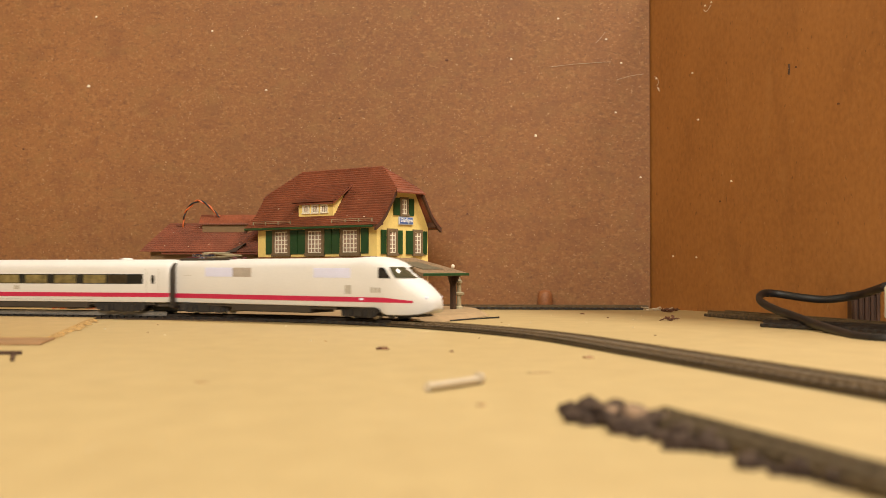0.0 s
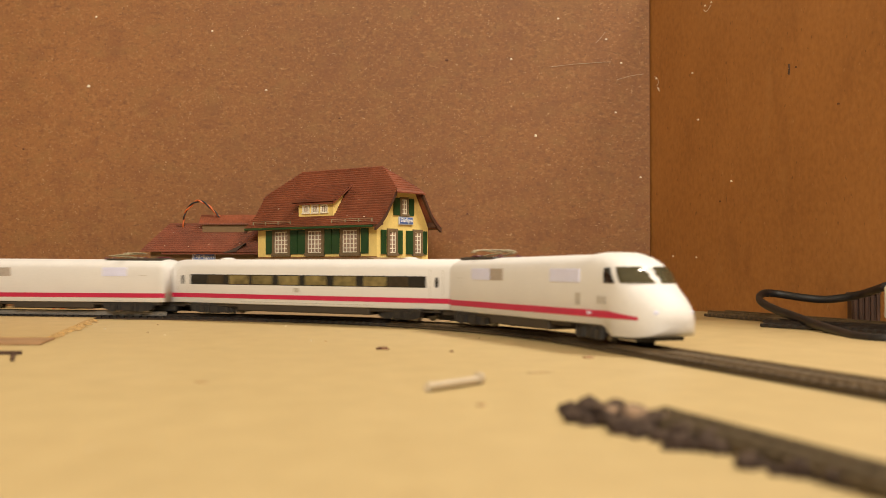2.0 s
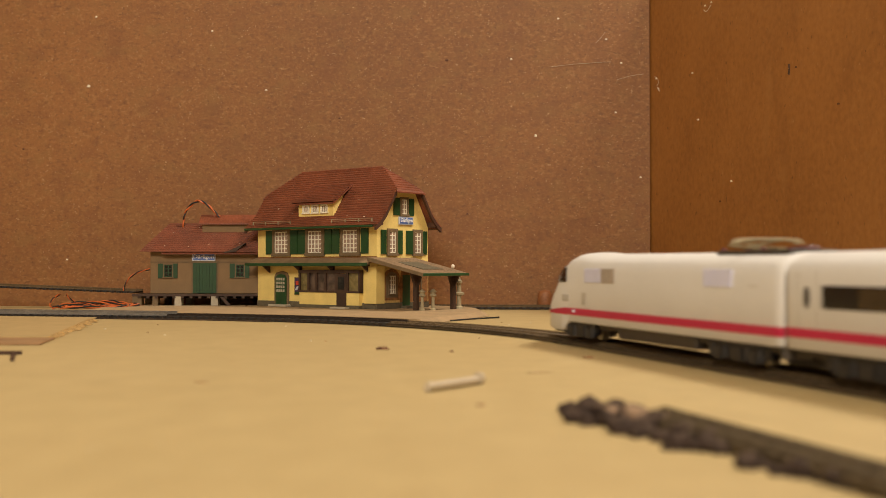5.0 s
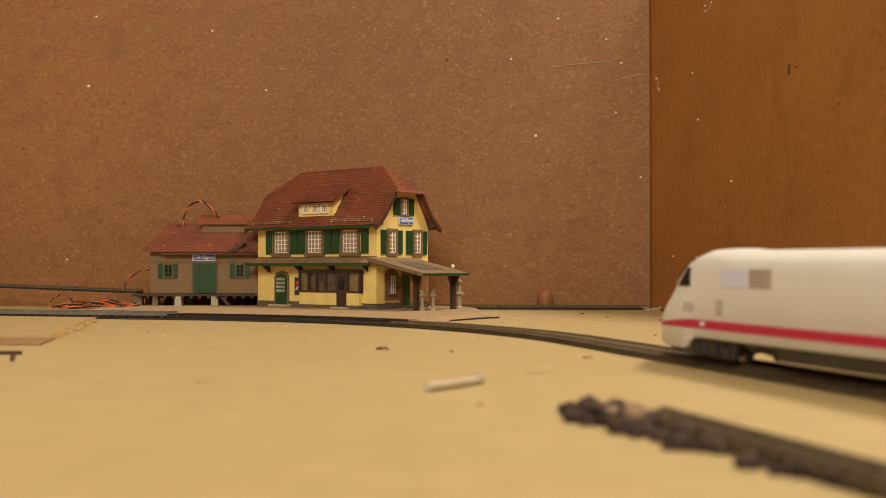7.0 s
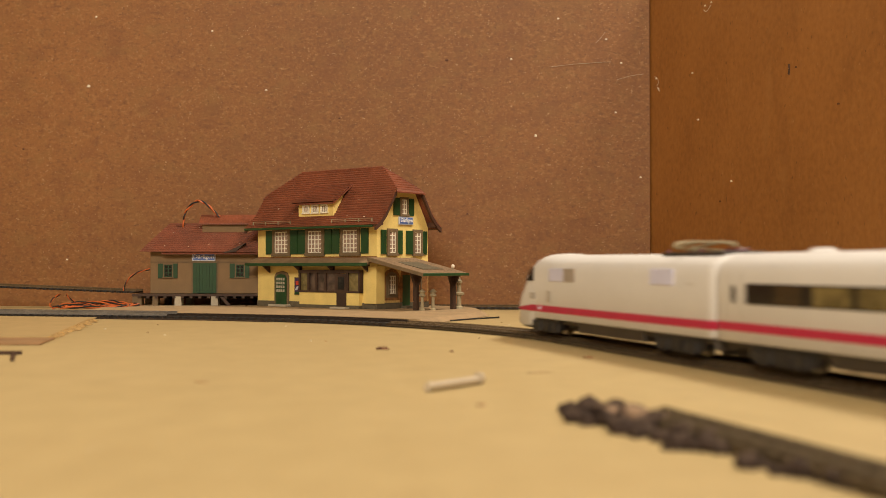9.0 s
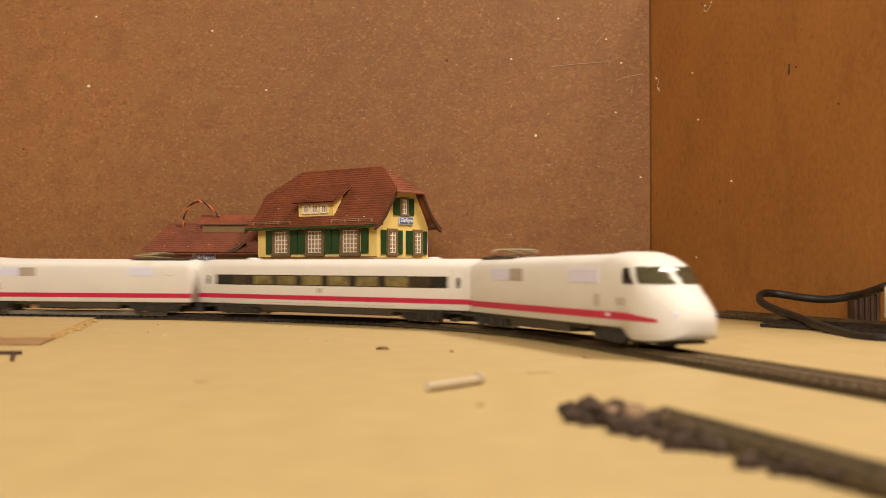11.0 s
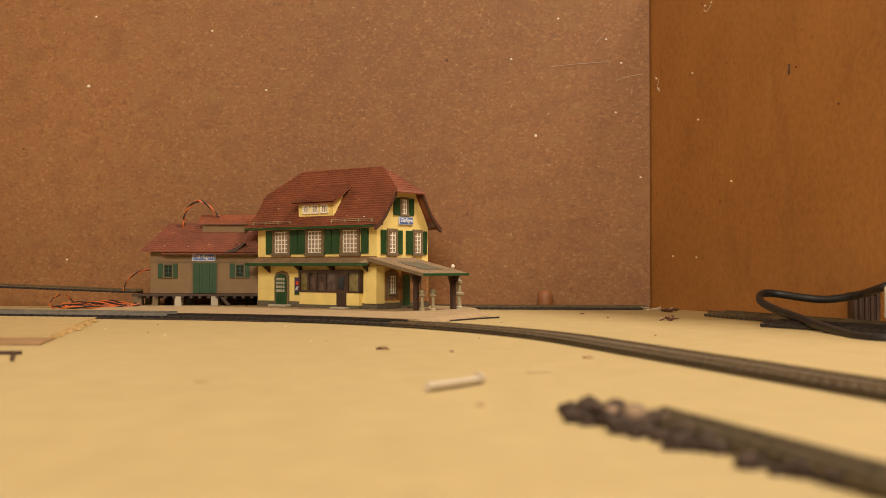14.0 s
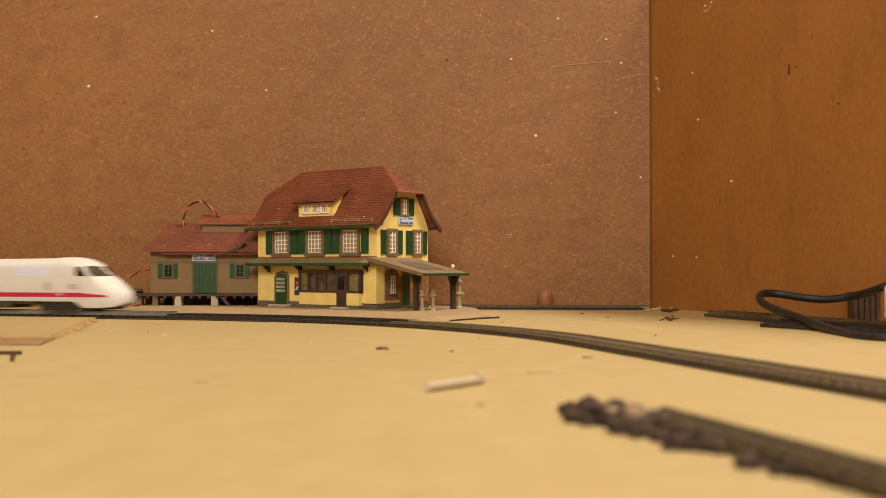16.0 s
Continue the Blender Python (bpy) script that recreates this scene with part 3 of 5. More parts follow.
def power_head(label):
    """A streamlined power car; +x is its nose."""
    root = thing("power_car", Matrix.Identity(4), label, "model train car", "cars of the model train")
    back, tip = -HEAD_CTR, HEAD_L - HEAD_CTR
    X = lambda v: back + v
    loops = [section(X(0.0040), HALF_W * 0.92, 0.0142, ROOF_Z - 0.0012, 0.0085), section(X(0.0052), HALF_W * 0.97, 0.0140, ROOF_Z - 0.001, 0.0085), section(X(0.0080), HALF_W, 0.0138, ROOF_Z, 0.0095), section(X(0.0110), HALF_W, 0.0138, ROOF_Z, 0.0095),
             section(X(0.1), HALF_W, 0.0138, ROOF_Z + 0.0006, 0.0097), section(X(0.180), HALF_W, 0.0137, ROOF_Z + 0.0012, 0.0099)]
    fine = [0, 0.0005, 0.0012, 0.0025, 0.004, 0.0065, 0.009, 0.012, 0.0155, 0.0185, 0.0215, 0.0245, 0.0265, 0.0278, 0.031, 0.034, 0.037, 0.040, 0.0435, 0.047, 0.0525, 0.058]
    for d in fine[::-1]:
        w, zb, zt, r = nose_at(d)
        if d > 0.035:
            zb = min(0.0137, zb + (d - 0.035) * 0.75)
        loops.append(section(tip - d, w, zb, zt, r, nose_power(d)))
    part("body", rings(loops), "white", root, "glossy white body with a rounded streamlined nose", smooth=True)
    # wrap-round windscreen, laid on the nose between its sill and the white brow
    bm = bmesh.new()
    for side in (-1, 1):
        grid = []
        for k in range(11):
            q = k / 10
            z = 0.0352 + 0.0080 * q
            d0 = next(0.012 + 0.0001 * i for i in range(200) if nose_at(0.012 + 0.0001 * i)[2] >= z)
            d1 = 0.0268 + 0.0062 * q
            row = []
            for i in range(15):
                d = d0 + (d1 - d0) * (i / 14) ** 1.6
                row.append(bm.verts.new((tip - d + 0.0003, side * on_nose(d, z, 0.0 if i == 0 else 0.00035), z + 0.0003)))
            grid.append(row)
        for a, b in zip(grid, grid[1:]):
            for i in range(14):
                bm.faces.new((a[i], a[i + 1], b[i + 1], b[i]))
    bmesh.ops.remove_doubles(bm, verts=bm.verts, dist=0.00005)
    part("windscreen", bm, "screen", root, "smoky wrap-round windscreen under a white brow", smooth=True)
    for side in (-1, 1):
        bm = bmesh.new()
        grid = []
        for k in range(7):
            q = k / 6
            z = 0.0352 + 0.0078 * q
            d0, d1 = 0.0300 + 0.0062 * q, 0.0408
            grid.append([bm.verts.new((tip - (d0 + (d1 - d0) * i / 8), side * on_nose(d0 + (d1 - d0) * i / 8, z), z)) for i in range(9)])
        for a, b in zip(grid, grid[1:]):
            for i in range(8):
                bm.faces.new((a[i], a[i + 1], b[i + 1], b[i]))
        part("cab_window", bm, "glass", root, "dark triangular cab side window", smooth=True)
        # stripe, tapering on the nose
        bm = bmesh.new()
        cols = []
        for v in [0.0040, 0.0052, 0.0080, 0.1, 0.19, 0.2, 0.208, 0.214, 0.220, 0.226, 0.231, 0.236, 0.2395] + [0.2430, 0.2465] * (side > 0):
            w = nose_at(HEAD_L - v)[0] if v > 0.195 else HALF_W * {0.0040: 0.92, 0.0052: 0.97}.get(v, 1.0)
            t = max(0.0, (v - 0.214) / 0.0265)
            zl, zh = 0.0176 - 0.0 * t, 0.0212 - 0.0022 * t
            y0, y1 = side * (w - 0.0006), side * (w + 0.00035)
            cols.append([(X(v), y0, zl), (X(v), y1, zl), (X(v), y1, zh), (X(v), y0, zh)])
        part("stripe", rings(cols, bm), "pink", root, "magenta stripe")
        part("emblem", patch(X(0.1827 + 0.0015 * side), X(0.1882 + 0.0015 * side), 0.0234, 0.0298, side, 0.0003), "mark", root, "small grey emblem")
        bm = bmesh.new()
        for k in range(3):
            patch(X(0.2062 + 0.002 * side + k * 0.0032), X(0.2084 + 0.002 * side + k * 0.0032), 0.0246, 0.0284, side, 0.0003, bm=bm)
        part("logo", bm, "mark", root, "three small grey bars")
        part("stripe_mark", patch(X(0.1965 + 0.002 * side), X(0.2000 + 0.002 * side), 0.0190, 0.0205, side, 0.0006), "panel", root, "small white mark on the stripe")
    for side, spans in ((-1, ((0.043, 0.072, "panel"), (0.0722, 0.091, "panel2"), (0.152, 0.186, "panel"))), (1, ((0.038, 0.061, "panel"), (0.149, 0.1648, "panel2"), (0.165, 0.186, "panel")))):
        for a, b, m in spans:
            g = part("side_grille", patch(X(a), X(b), 0.0352, 0.0424, side, 0.0003), m, root, "lavender-silver side panel" if m == "panel" else "grey ventilation grille")
            for k in range(5):
                part("louvre", patch(X(a + 0.0004), X(b - 0.0004), 0.0359 + k * 0.00135, 0.0364 + k * 0.00135, side, 0.00055), m, g)
        part("label_line", patch(X(0.020), X(0.027), 0.0358, 0.0361, side, 0.0002), "mark", root)
    part("rear_coupling", box(X(-0.001), X(0.020), -0.0050, 0.0050, 0.0062, 0.0110), "dark", root, "black close coupling", 0.0006)
    part("underframe", box(X(0.0075), X(0.172), -0.0148, 0.0148, 0.0112, 0.0156), "grey", root, "grey-brown skirt", 0.0006)
    part("equipment_box", box(X(0.070), X(0.148), -0.0160, 0.0160, 0.0082, 0.0150), "grey", root, "grey underfloor box", 0.0008)
    part("coupler", box(tip - 0.034, tip - 0.024, -0.003, 0.003, 0.0045, 0.0078), "dark", root, "black coupling under the nose", 0.0008)
    part("nose_skirt", prism([(tip - 0.0365, -0.0150), (tip - 0.016, -0.0138), (tip - 0.010, -0.0095), (tip - 0.010, 0.0095), (tip - 0.016, 0.0138), (tip - 0.0365, 0.0150)], "z", 0.0074, 0.0088), "dark", root, "dark lower edge of the nose")
    for side in (-1, 1):
        w = nose_at(0.0065)[0]
        part("headlight", turned([(0.0011, 0.0), (0.0013, 0.0005), (0.0006, 0.0009)], 10), "panel", root, "small round headlight").matrix_basis = Matrix.Translation((tip - 0.0040, side * 0.0100, 0.0212)) @ Matrix.Rotation(radians(90), 4, "Y") @ Matrix.Rotation(side * radians(-38), 4, "X")
    # folded pantograph on a dark roof tray
    part("roof_tray", box(X(0.0085), X(0.062), -0.0105, 0.0105, ROOF_Z - 0.0010, ROOF_Z + 0.0009), "grey", root, "grey roof equipment tray", 0.0005)
    bm = bmesh.new()
    for y in (-0.006, 0.006):
        cylinder_between((X(0.036), y, ROOF_Z + 0.0014), (X(0.062), y * 0.7, ROOF_Z + 0.0032), 0.00055, 8, bm)
        cylinder_between((X(0.062), y * 0.7, ROOF_Z + 0.0032), (X(0.040), y * 0.9, ROOF_Z + 0.0048), 0.0005, 8, bm)
    for x in (0.0385, 0.0425):
        tube([(X(x), -0.0150, ROOF_Z + 0.0036), (X(x), -0.011, ROOF_Z + 0.0052), (X(x), 0.011, ROOF_Z + 0.0052), (X(x), 0.0150, ROOF_Z + 0.0036)], 0.0007, 0.0006, 6, 4, bm)
    part("pantograph", bm, "lampgrey", root, "folded grey-brown pantograph")
    for x in (0.034, 0.064):
        for y in (-0.006, 0.006):
            part("insulator", turned([(0.0011, ROOF_Z - 0.001), (0.0014, ROOF_Z + 0.0012), (0.0009, ROOF_Z + 0.0022)], 8, (X(x), y, 0)), "maroon", root, "dark red roof insulator")
    part("roof_switch", box(X(0.009), X(0.019), -0.003, 0.003, ROOF_Z + 0.0008, ROOF_Z + 0.0022), "maroon", root, "dark red roof switch", 0.0005)
    bogies = [bogie_at(root, back + 0.038, 0.026), bogie_at(root, back + 0.195, 0.024, 0.040)]
    return root, bogies


# where the coach's middle stands along the track, by the second
RUN = [(0.0, -0.1437), (0.5, -0.0660), (1.0, 0.0025), (1.5, 0.0634), (2.0, 0.1449), (2.5, 0.2556), (3.0, 0.3940), (3.2, 0.4505), (3.5, 0.5280), (3.8, 0.5995), (4.2, 0.6765), (4.8, 0.775), (5.4, 0.868), (5.9, 0.930),
       (6.3, 0.9482), (6.6, 0.9470), (7.0, 0.9460), (8.1, 0.9460), (8.3, 0.9310), (8.5, 0.8935), (8.75, 0.8285), (9.0, 0.7580), (9.2, 0.7023), (10.0, 0.4660), (10.7, 0.2590), (11.3, 0.0820), (11.5, 0.0275), (11.8, -0.0590),
       (12.0, -0.1070), (12.3, -0.1930), (12.5, -0.2440), (12.8, -0.3280), (13.0, -0.3855), (13.3, -0.4800), (13.5, -0.5440), (13.7, -0.5980), (14.1, -0.6550), (14.5, -0.6650), (15.0, -0.6640), (15.3, -0.6440),
       (15.5, -0.6150), (15.7, -0.5570), (15.8, -0.5190), (15.9, -0.4790), (16.0, -0.4370)]


def run_at(t):
    """Smooth reading of RUN: a cubic with limited slopes between its knots."""
    T, S = [r[0] for r in RUN], [r[1] for r in RUN]
    k = [(b - a) / (v - u) for u, v, a, b in zip(T, T[1:], S, S[1:])]
    g = [k[0]] + [0.0 if a * b <= 0 else 2 * a * b / (a + b) for a, b in zip(k, k[1:])] + [k[-1]]
    i = max(0, min(len(T) - 2, next((j for j in range(len(T) - 1) if t <= T[j + 1] + 1e-9), len(T) - 2)))
    h = T[i + 1] - T[i]
    u = (t - T[i]) / h
    return (2 * u ** 3 - 3 * u * u + 1) * S[i] + (u ** 3 - 2 * u * u + u) * h * g[i] + (3 * u * u - 2 * u ** 3) * S[i + 1] + (u ** 3 - u * u) * h * g[i + 1]


M["screen"] = mat("windscreen_glass", (0.055, 0.048, 0.026), 0.06, 0.1, 200, 40, 0.0)
COACH, COACH_BOGIES = coach_car()
FRONT, FRONT_BOGIES = power_head("white streamlined model power car with magenta stripe, leading")
TAIL, TAIL_BOGIES = power_head("white streamlined model power car with magenta stripe, trailing")


def ride(s):
    """How far the rails have sunk below those of the raised board."""
    t = min(max(s / 0.25, 0.0), 1.0)
    return -0.0006 * t * t * (3 - 2 * t)


def chord(s, half):
    """Place and heading of a car whose pivots stand half either way of s."""
    a, b = on_track(s - half), on_track(s + half)
    return a, b, math.atan2(b[1] - a[1], b[0] - a[0])


FRONT_MID, TAIL_MID = 0.1455 + HEAD_CTR, -0.1425 - HEAD_CTR


def places(t):
    """Where coach, front and tail stand; the couplings draw together on the straight and open in the curve."""
    s = run_at(t)
    h0, h1, h2 = (chord(s + m, k)[2] for m, k in ((0.0, 0.095), (FRONT_MID, 0.0785), (TAIL_MID, 0.0785)))
    e1, e2 = (c * max(0.0, 1 - ((h - h0) / radians(33)) ** 2) for h, c in ((h1, 0.0115), (h2, 0.0045)))
    e1 = min(e1, 0.0088)
    u = min(max((s - 0.22) / 0.22, 0.0), 1.0)
    o = -e1 * u * u * (3 - 2 * u)
    return s + o + e1, s + o + FRONT_MID, s + o + e1 + e2 + TAIL_MID


def motions():
    """Every car rides on its two pivots; every bogie turns under its car along the rails."""
    times = [round(0.1 * i, 1) for i in range(161)]
    for k_car, (car, bogies, half, flip) in enumerate(((COACH, COACH_BOGIES, 0.095, 1), (FRONT, FRONT_BOGIES, 0.0785, 1), (TAIL, TAIL_BOGIES, 0.0785, -1))):
        rows, turns = [], ([], [])
        for t in times:
            s = places(t)[k_car]
            a, b, h = chord(s, half)
            za, zb = ride(s - half), ride(s + half)
            rows.append((t, pose((a[0] + b[0]) / 2, (a[1] + b[1]) / 2, BOARD_Z + (za + zb) / 2, 0, -math.degrees((zb - za) / (2 * half)) * flip, math.degrees(h) + (0 if flip > 0 else 180))))
            for k, (bg, at) in enumerate(zip(bogies, (a, b) if flip > 0 else (b, a))):
                turns[k].append((t, pose(bg.location.x if not rows[1:] else turns[k][0][1].translation.x, 0, 0, 0, 0, math.degrees(at[2] - h))))
        walk(car, rows)
        for bg, tr in zip(bogies, turns):
            walk(bg, tr)

# ---- platform ----
front = [on_track(-0.11 + 0.028 * k, -0.0245)[:2] for k in range(13)]
edge = front + [(0.041, 0.968), (0.036, 1.06), (0.02, 1.115), (-0.10, 1.150), (-0.34, 1.160)]
mid = Vector((-0.12, 1.06))
top = [tuple(mid + (Vector(p) - mid) * (0.965 if p[0] > -0.02 else 0.992)) for p in edge]
solo("platform", rings([[(x, y, 0.0003) for x, y in edge], [(x, y, 0.004) for x, y in top]]), "platform", "sandy tan station platform strip with a sloping edge", "platform", kind="structure")
PLAT = 0.004
for k in range(1, 12):
    s_k = -0.11 + 0.028 * k + 0.008
    x, y, h = on_track(s_k, -0.0245)
    jm = Matrix.Translation((x, y, 0)) @ Matrix.Rotation(h, 4, "Z")
    solo("platform_joint", prism([(-0.0006, 0.0003), (0.0005, 0.0003), (0.0085, 0.0042), (0.0080, 0.0042)], "x", -0.0002, 0.0002), "frame", "fine joint between platform edge stones", "joint", kind="structure", m=jm)

# ---- station house ----
HDG = -38.0
SW, SD = 0.1605, 0.0755
STATION = pose(-0.1878, 1.119, PLAT, 0, 0, HDG)
house = thing("station_house", STATION, "yellow model station with red tiled roof and green shutters", "model building")
EAVE, KINK, RIDGE, HIPZ, HIPX = 0.0775, 0.0905, 0.1358, 0.1122, 0.0330
plinth_bm = box(-0.0008, SW + 0.0008, -0.0008, SD + 0.0008, 0.0, 0.0055)
part("plinth", plinth_bm, "plinth", house, "grey-brown stone plinth", 0.0004)
gable = [(0.0, 0.0055), (SD, 0.0055), (SD, EAVE), (SD - 0.006, 0.0885), (SD - 0.0215, 0.1132), (0.0215, 0.1132), (0.006, 0.0885), (0.0, EAVE)]
part("wall", prism(gable, "x", 0.0, SW), "yellow", house, "yellow plastered walls")


def roof_sheet(pts_fn, courses, x_lo, x_hi, parent, lift=0.0013, thick=0.0010):
    """Tile courses: each a thin slab whose lower edge rides on the course below."""
    for k in range(courses):
        y0, z0 = pts_fn(k / courses)
        y1, z1 = pts_fn((k + 1.12) / courses)
        a0, b0 = x_lo(z0), x_hi(z0)
        a1, b1 = x_lo(z1), x_hi(z1)
        bm = bmesh.new()
        lo = [(a0, y0, z0 + lift), (b0, y0, z0 + lift), (b1, y1, z1), (a1, y1, z1)]
        vs = [bm.verts.new(p) for p in lo] + [bm.verts.new((x, y, z - thick)) for x, y, z in lo]
        for f in ((0, 1, 2, 3), (7, 6, 5, 4), (0, 4, 5, 1), (1, 5, 6, 2), (2, 6, 7, 3), (3, 7, 4, 0)):
            bm.faces.new([vs[i] for i in f])
        part("tile_course", bm, "roof", parent)


def slope_core(pts, x0, x1):
    """The thin deck that carries the tile courses of one slope."""
    under = [(y, z - 0.0016) for y, z in pts]
    lower = [(y, z - 0.0024) for y, z in pts]
    return prism(under + lower[::-1], "x", x0, x1)


OVX, OVY = 0.0085, 0.0105
prof = [(-OVY, EAVE + 0.0005), (-0.004, EAVE + 0.0048), (0.004, KINK), (0.016, 0.1085), (SD / 2, RIDGE)]


def along(profile, t):
    L = [math.dist(a, b) for a, b in zip(profile, profile[1:])]
    d = t * sum(L)
    for (a, b), l in zip(zip(profile, profile[1:]), L):
        if d <= l or (a, b) == (profile[-2], profile[-1]):
            u = d / l
            return a[0] + (b[0] - a[0]) * u, a[1] + (b[1] - a[1]) * u
        d -= l


def hip_in(z):
    return max(0.0, (z - HIPZ) / (RIDGE - HIPZ)) * HIPX


for back in (0, 1):
    side = (lambda y: SD - y) if back else (lambda y: y)
    slope = part("roof_slope", slope_core([(side(y), z) for y, z in prof[:4]], -OVX + 0.001, SW + OVX - 0.001), "roof", house, "red-brown tiled roof slope")
    roof_sheet(lambda t: (side(along(prof, min(t, 1.0))[0]), along(prof, min(t, 1.0))[1]), 26, lambda z: -OVX + hip_in(z), lambda z: SW + OVX - hip_in(z), slope)


def depth_at(z):
    """How far in from the front wall the roof's surface lies at height z."""
    for (ya, za), (yb, zb) in zip(prof, prof[1:]):
        if za <= z <= zb:
            return ya + (yb - ya) * (z - za) / (zb - za)
    return SD / 2


for sx, x0 in ((1, SW + OVX), (-1, -OVX)):
    bm = bmesh.new()
    n = 10
    for k in range(n):
        za, zb = HIPZ - 0.003 + (RIDGE - HIPZ + 0.003) * k / n, HIPZ - 0.003 + (RIDGE - HIPZ + 0.003) * min(1, (k + 1.12) / n)
        xa, xb = x0 - sx * (max(0, za - HIPZ) / (RIDGE - HIPZ) * HIPX - (0.002 if k == 0 else 0)), x0 - sx * hip_in(zb)
        ya, yb = depth_at(za), depth_at(zb)
        lo = [(xa, ya, za + 0.0007), (xa, SD - ya, za + 0.0007), (xb, SD - yb, zb), (xb, yb, zb)]
        vs = [bm.verts.new(p) for p in lo] + [bm.verts.new((x, y, z - 0.0012)) for x, y, z in lo]
        for f in ((0, 1, 2, 3), (7, 6, 5, 4), (0, 4, 5, 1), (1, 5, 6, 2), (2, 6, 7, 3), (3, 7, 4, 0)):
            bm.faces.new([vs[i] for i in f])
    part("roof_hip", bm, "roof", house, "small tiled hip over the gable")
    # brown barge boards along the verge
    for mirror in (0, 1):
        bm = bmesh.new()
        vv = [(y, z) for y, z in prof if z < HIPZ] + [(depth_at(HIPZ), HIPZ)]
        outer = [(SD - y if mirror else y, z - 0.0007) for y, z in vv]
        inner = [(u, z - 0.0042) for u, z in outer]
        prism(outer + inner[::-1], "x", *sorted((x0 - sx * 0.0022, x0 + sx * 0.0004)), bm)
        part("barge_board", bm, "verge", house, "dark red-brown barge board")
        e = SD + OVY if mirror else -OVY
        k = -1 if mirror else 1
        part("eave_return", prism([(e, EAVE + 0.0004), (e + k * 0.0105, EAVE + 0.0004), (e + k * 0.0105, EAVE + 0.0052), (e + k * 0.0060, EAVE + 0.0052)], "x", *sorted((x0 - sx * 0.0085, x0 - sx * 0.0006))), "verge", house, "dark boxed end of the eave")
part("ridge_cap", cylinder_between((0.0250, SD / 2, RIDGE), (SW - 0.0250, SD / 2, RIDGE), 0.0012), "roof", house, "rounded ridge tiles")
part("gutter", box(-OVX, SW + OVX - 0.004, -OVY - 0.0012, -OVY + 0.0010, EAVE - 0.0016, EAVE + 0.0004), "green", house, "green gutter along the eave", 0.0004)
part("gutter", box(-OVX, SW + OVX, SD + OVY - 0.001, SD + OVY + 0.0012, EAVE - 0.0016, EAVE + 0.0004), "green", house, "green gutter along the eave", 0.0004)
part("eave_soffit", box(-0.004, SW + 0.004, -OVY + 0.001, 0.0, EAVE - 0.0012, EAVE - 0.0002), "frame", house, "brown eave boarding")
# snow guards
for a, b in ((0.000, 0.0540), (0.1090, SW + 0.0005)):
    bm = bmesh.new()
    y, z = along(prof, 0.085)
    for dz in (0.0008, 0.0026):
        box(a, b, y - 0.0022, y - 0.0017, z + dz, z + dz + 0.0004, bm)
    for u in (a, a + (b - a) * 0.34, a + (b - a) * 0.67, b - 0.0005):
        box(u, u + 0.0005, y - 0.0023, y - 0.0014, z - 0.0012, z + 0.0030, bm)
    part("snow_guard", bm, "lampgrey", house, "brown snow guard rail on the tiles")


def window(parent, cx, z0, z1, w, cols, rows, face, frame=0.0022, arch=0.0, shutters=(), material="frame", bars="cream"):
    """A framed window on a wall face: face maps (u, out, z) to the house."""
    def slab(u0, u1, o0, o1, za, zb, bm=None):
        bm = bm or bmesh.new()
        c = [face(u, o, z) for z in (za, zb) for o in (o0, o1) for u in (u0, u1)]
        vs = [bm.verts.new(p) for p in c]
        for f in ((0, 2, 3, 1), (4, 5, 7, 6), (0, 1, 5, 4), (2, 6, 7, 3), (0, 4, 6, 2), (1, 3, 7, 5)):
            bm.faces.new([vs[i] for i in f])
        return bm
    h = w / 2
    fr = slab(cx - h - frame, cx - h, -0.0004, 0.0014, z0 - frame, z1 + frame)
    slab(cx + h, cx + h + frame, -0.0004, 0.0014, z0 - frame, z1 + frame, fr)
    slab(cx - h, cx + h, -0.0004, 0.0014, z1, z1 + frame + arch, fr)
    slab(cx - h - frame - 0.0006, cx + h + frame + 0.0006, -0.0004, 0.0020, z0 - frame, z0, fr)
    win = part("window", fr, material, parent, "brown stone window surround")
    part("pane", slab(cx - h, cx + h, -0.0004, 0.0002, z0, z1), "glass" if bars != "cream" else "curtain", win, "dark window pane" if bars != "cream" else "curtained window pane")
    mb = slab(cx - h, cx - h + 0.0007, 0.0001, 0.0008, z0, z1)
    slab(cx + h - 0.0007, cx + h, 0.0001, 0.0008, z0, z1, mb)
    slab(cx - h, cx + h, 0.0001, 0.0008, z0, z0 + 0.0008, mb)
    slab(cx - h, cx + h, 0.0001, 0.0008, z1 - 0.0008, z1, mb)
    for k in range(1, cols):
        u = cx - h + w * k / cols
        slab(u - 0.00042, u + 0.00042, 0.0001, 0.0008, z0, z1, mb)
    for k in range(1, rows):
        z = z0 + (z1 - z0) * k / rows
        slab(cx - h, cx + h, 0.0001, 0.00075, z - 0.00036, z + 0.00036, mb)
    part("muntins", mb, bars, win, "cream glazing bars" if bars == "cream" else "")
    for a, b in shutters:
        sh = part("shutter", slab(a, b, 0.0, 0.0012, z0 - 0.0012, z1 + 0.0012), "green", parent, "dark green louvred shutter")
        for k in range(7):
            z = z0 + (z1 - z0) * (k + 0.3) / 7
            part("slat", slab(a + 0.0008, b - 0.0008, 0.0010, 0.00135, z, z + (z1 - z0) * 0.08), "green", sh)
    return win


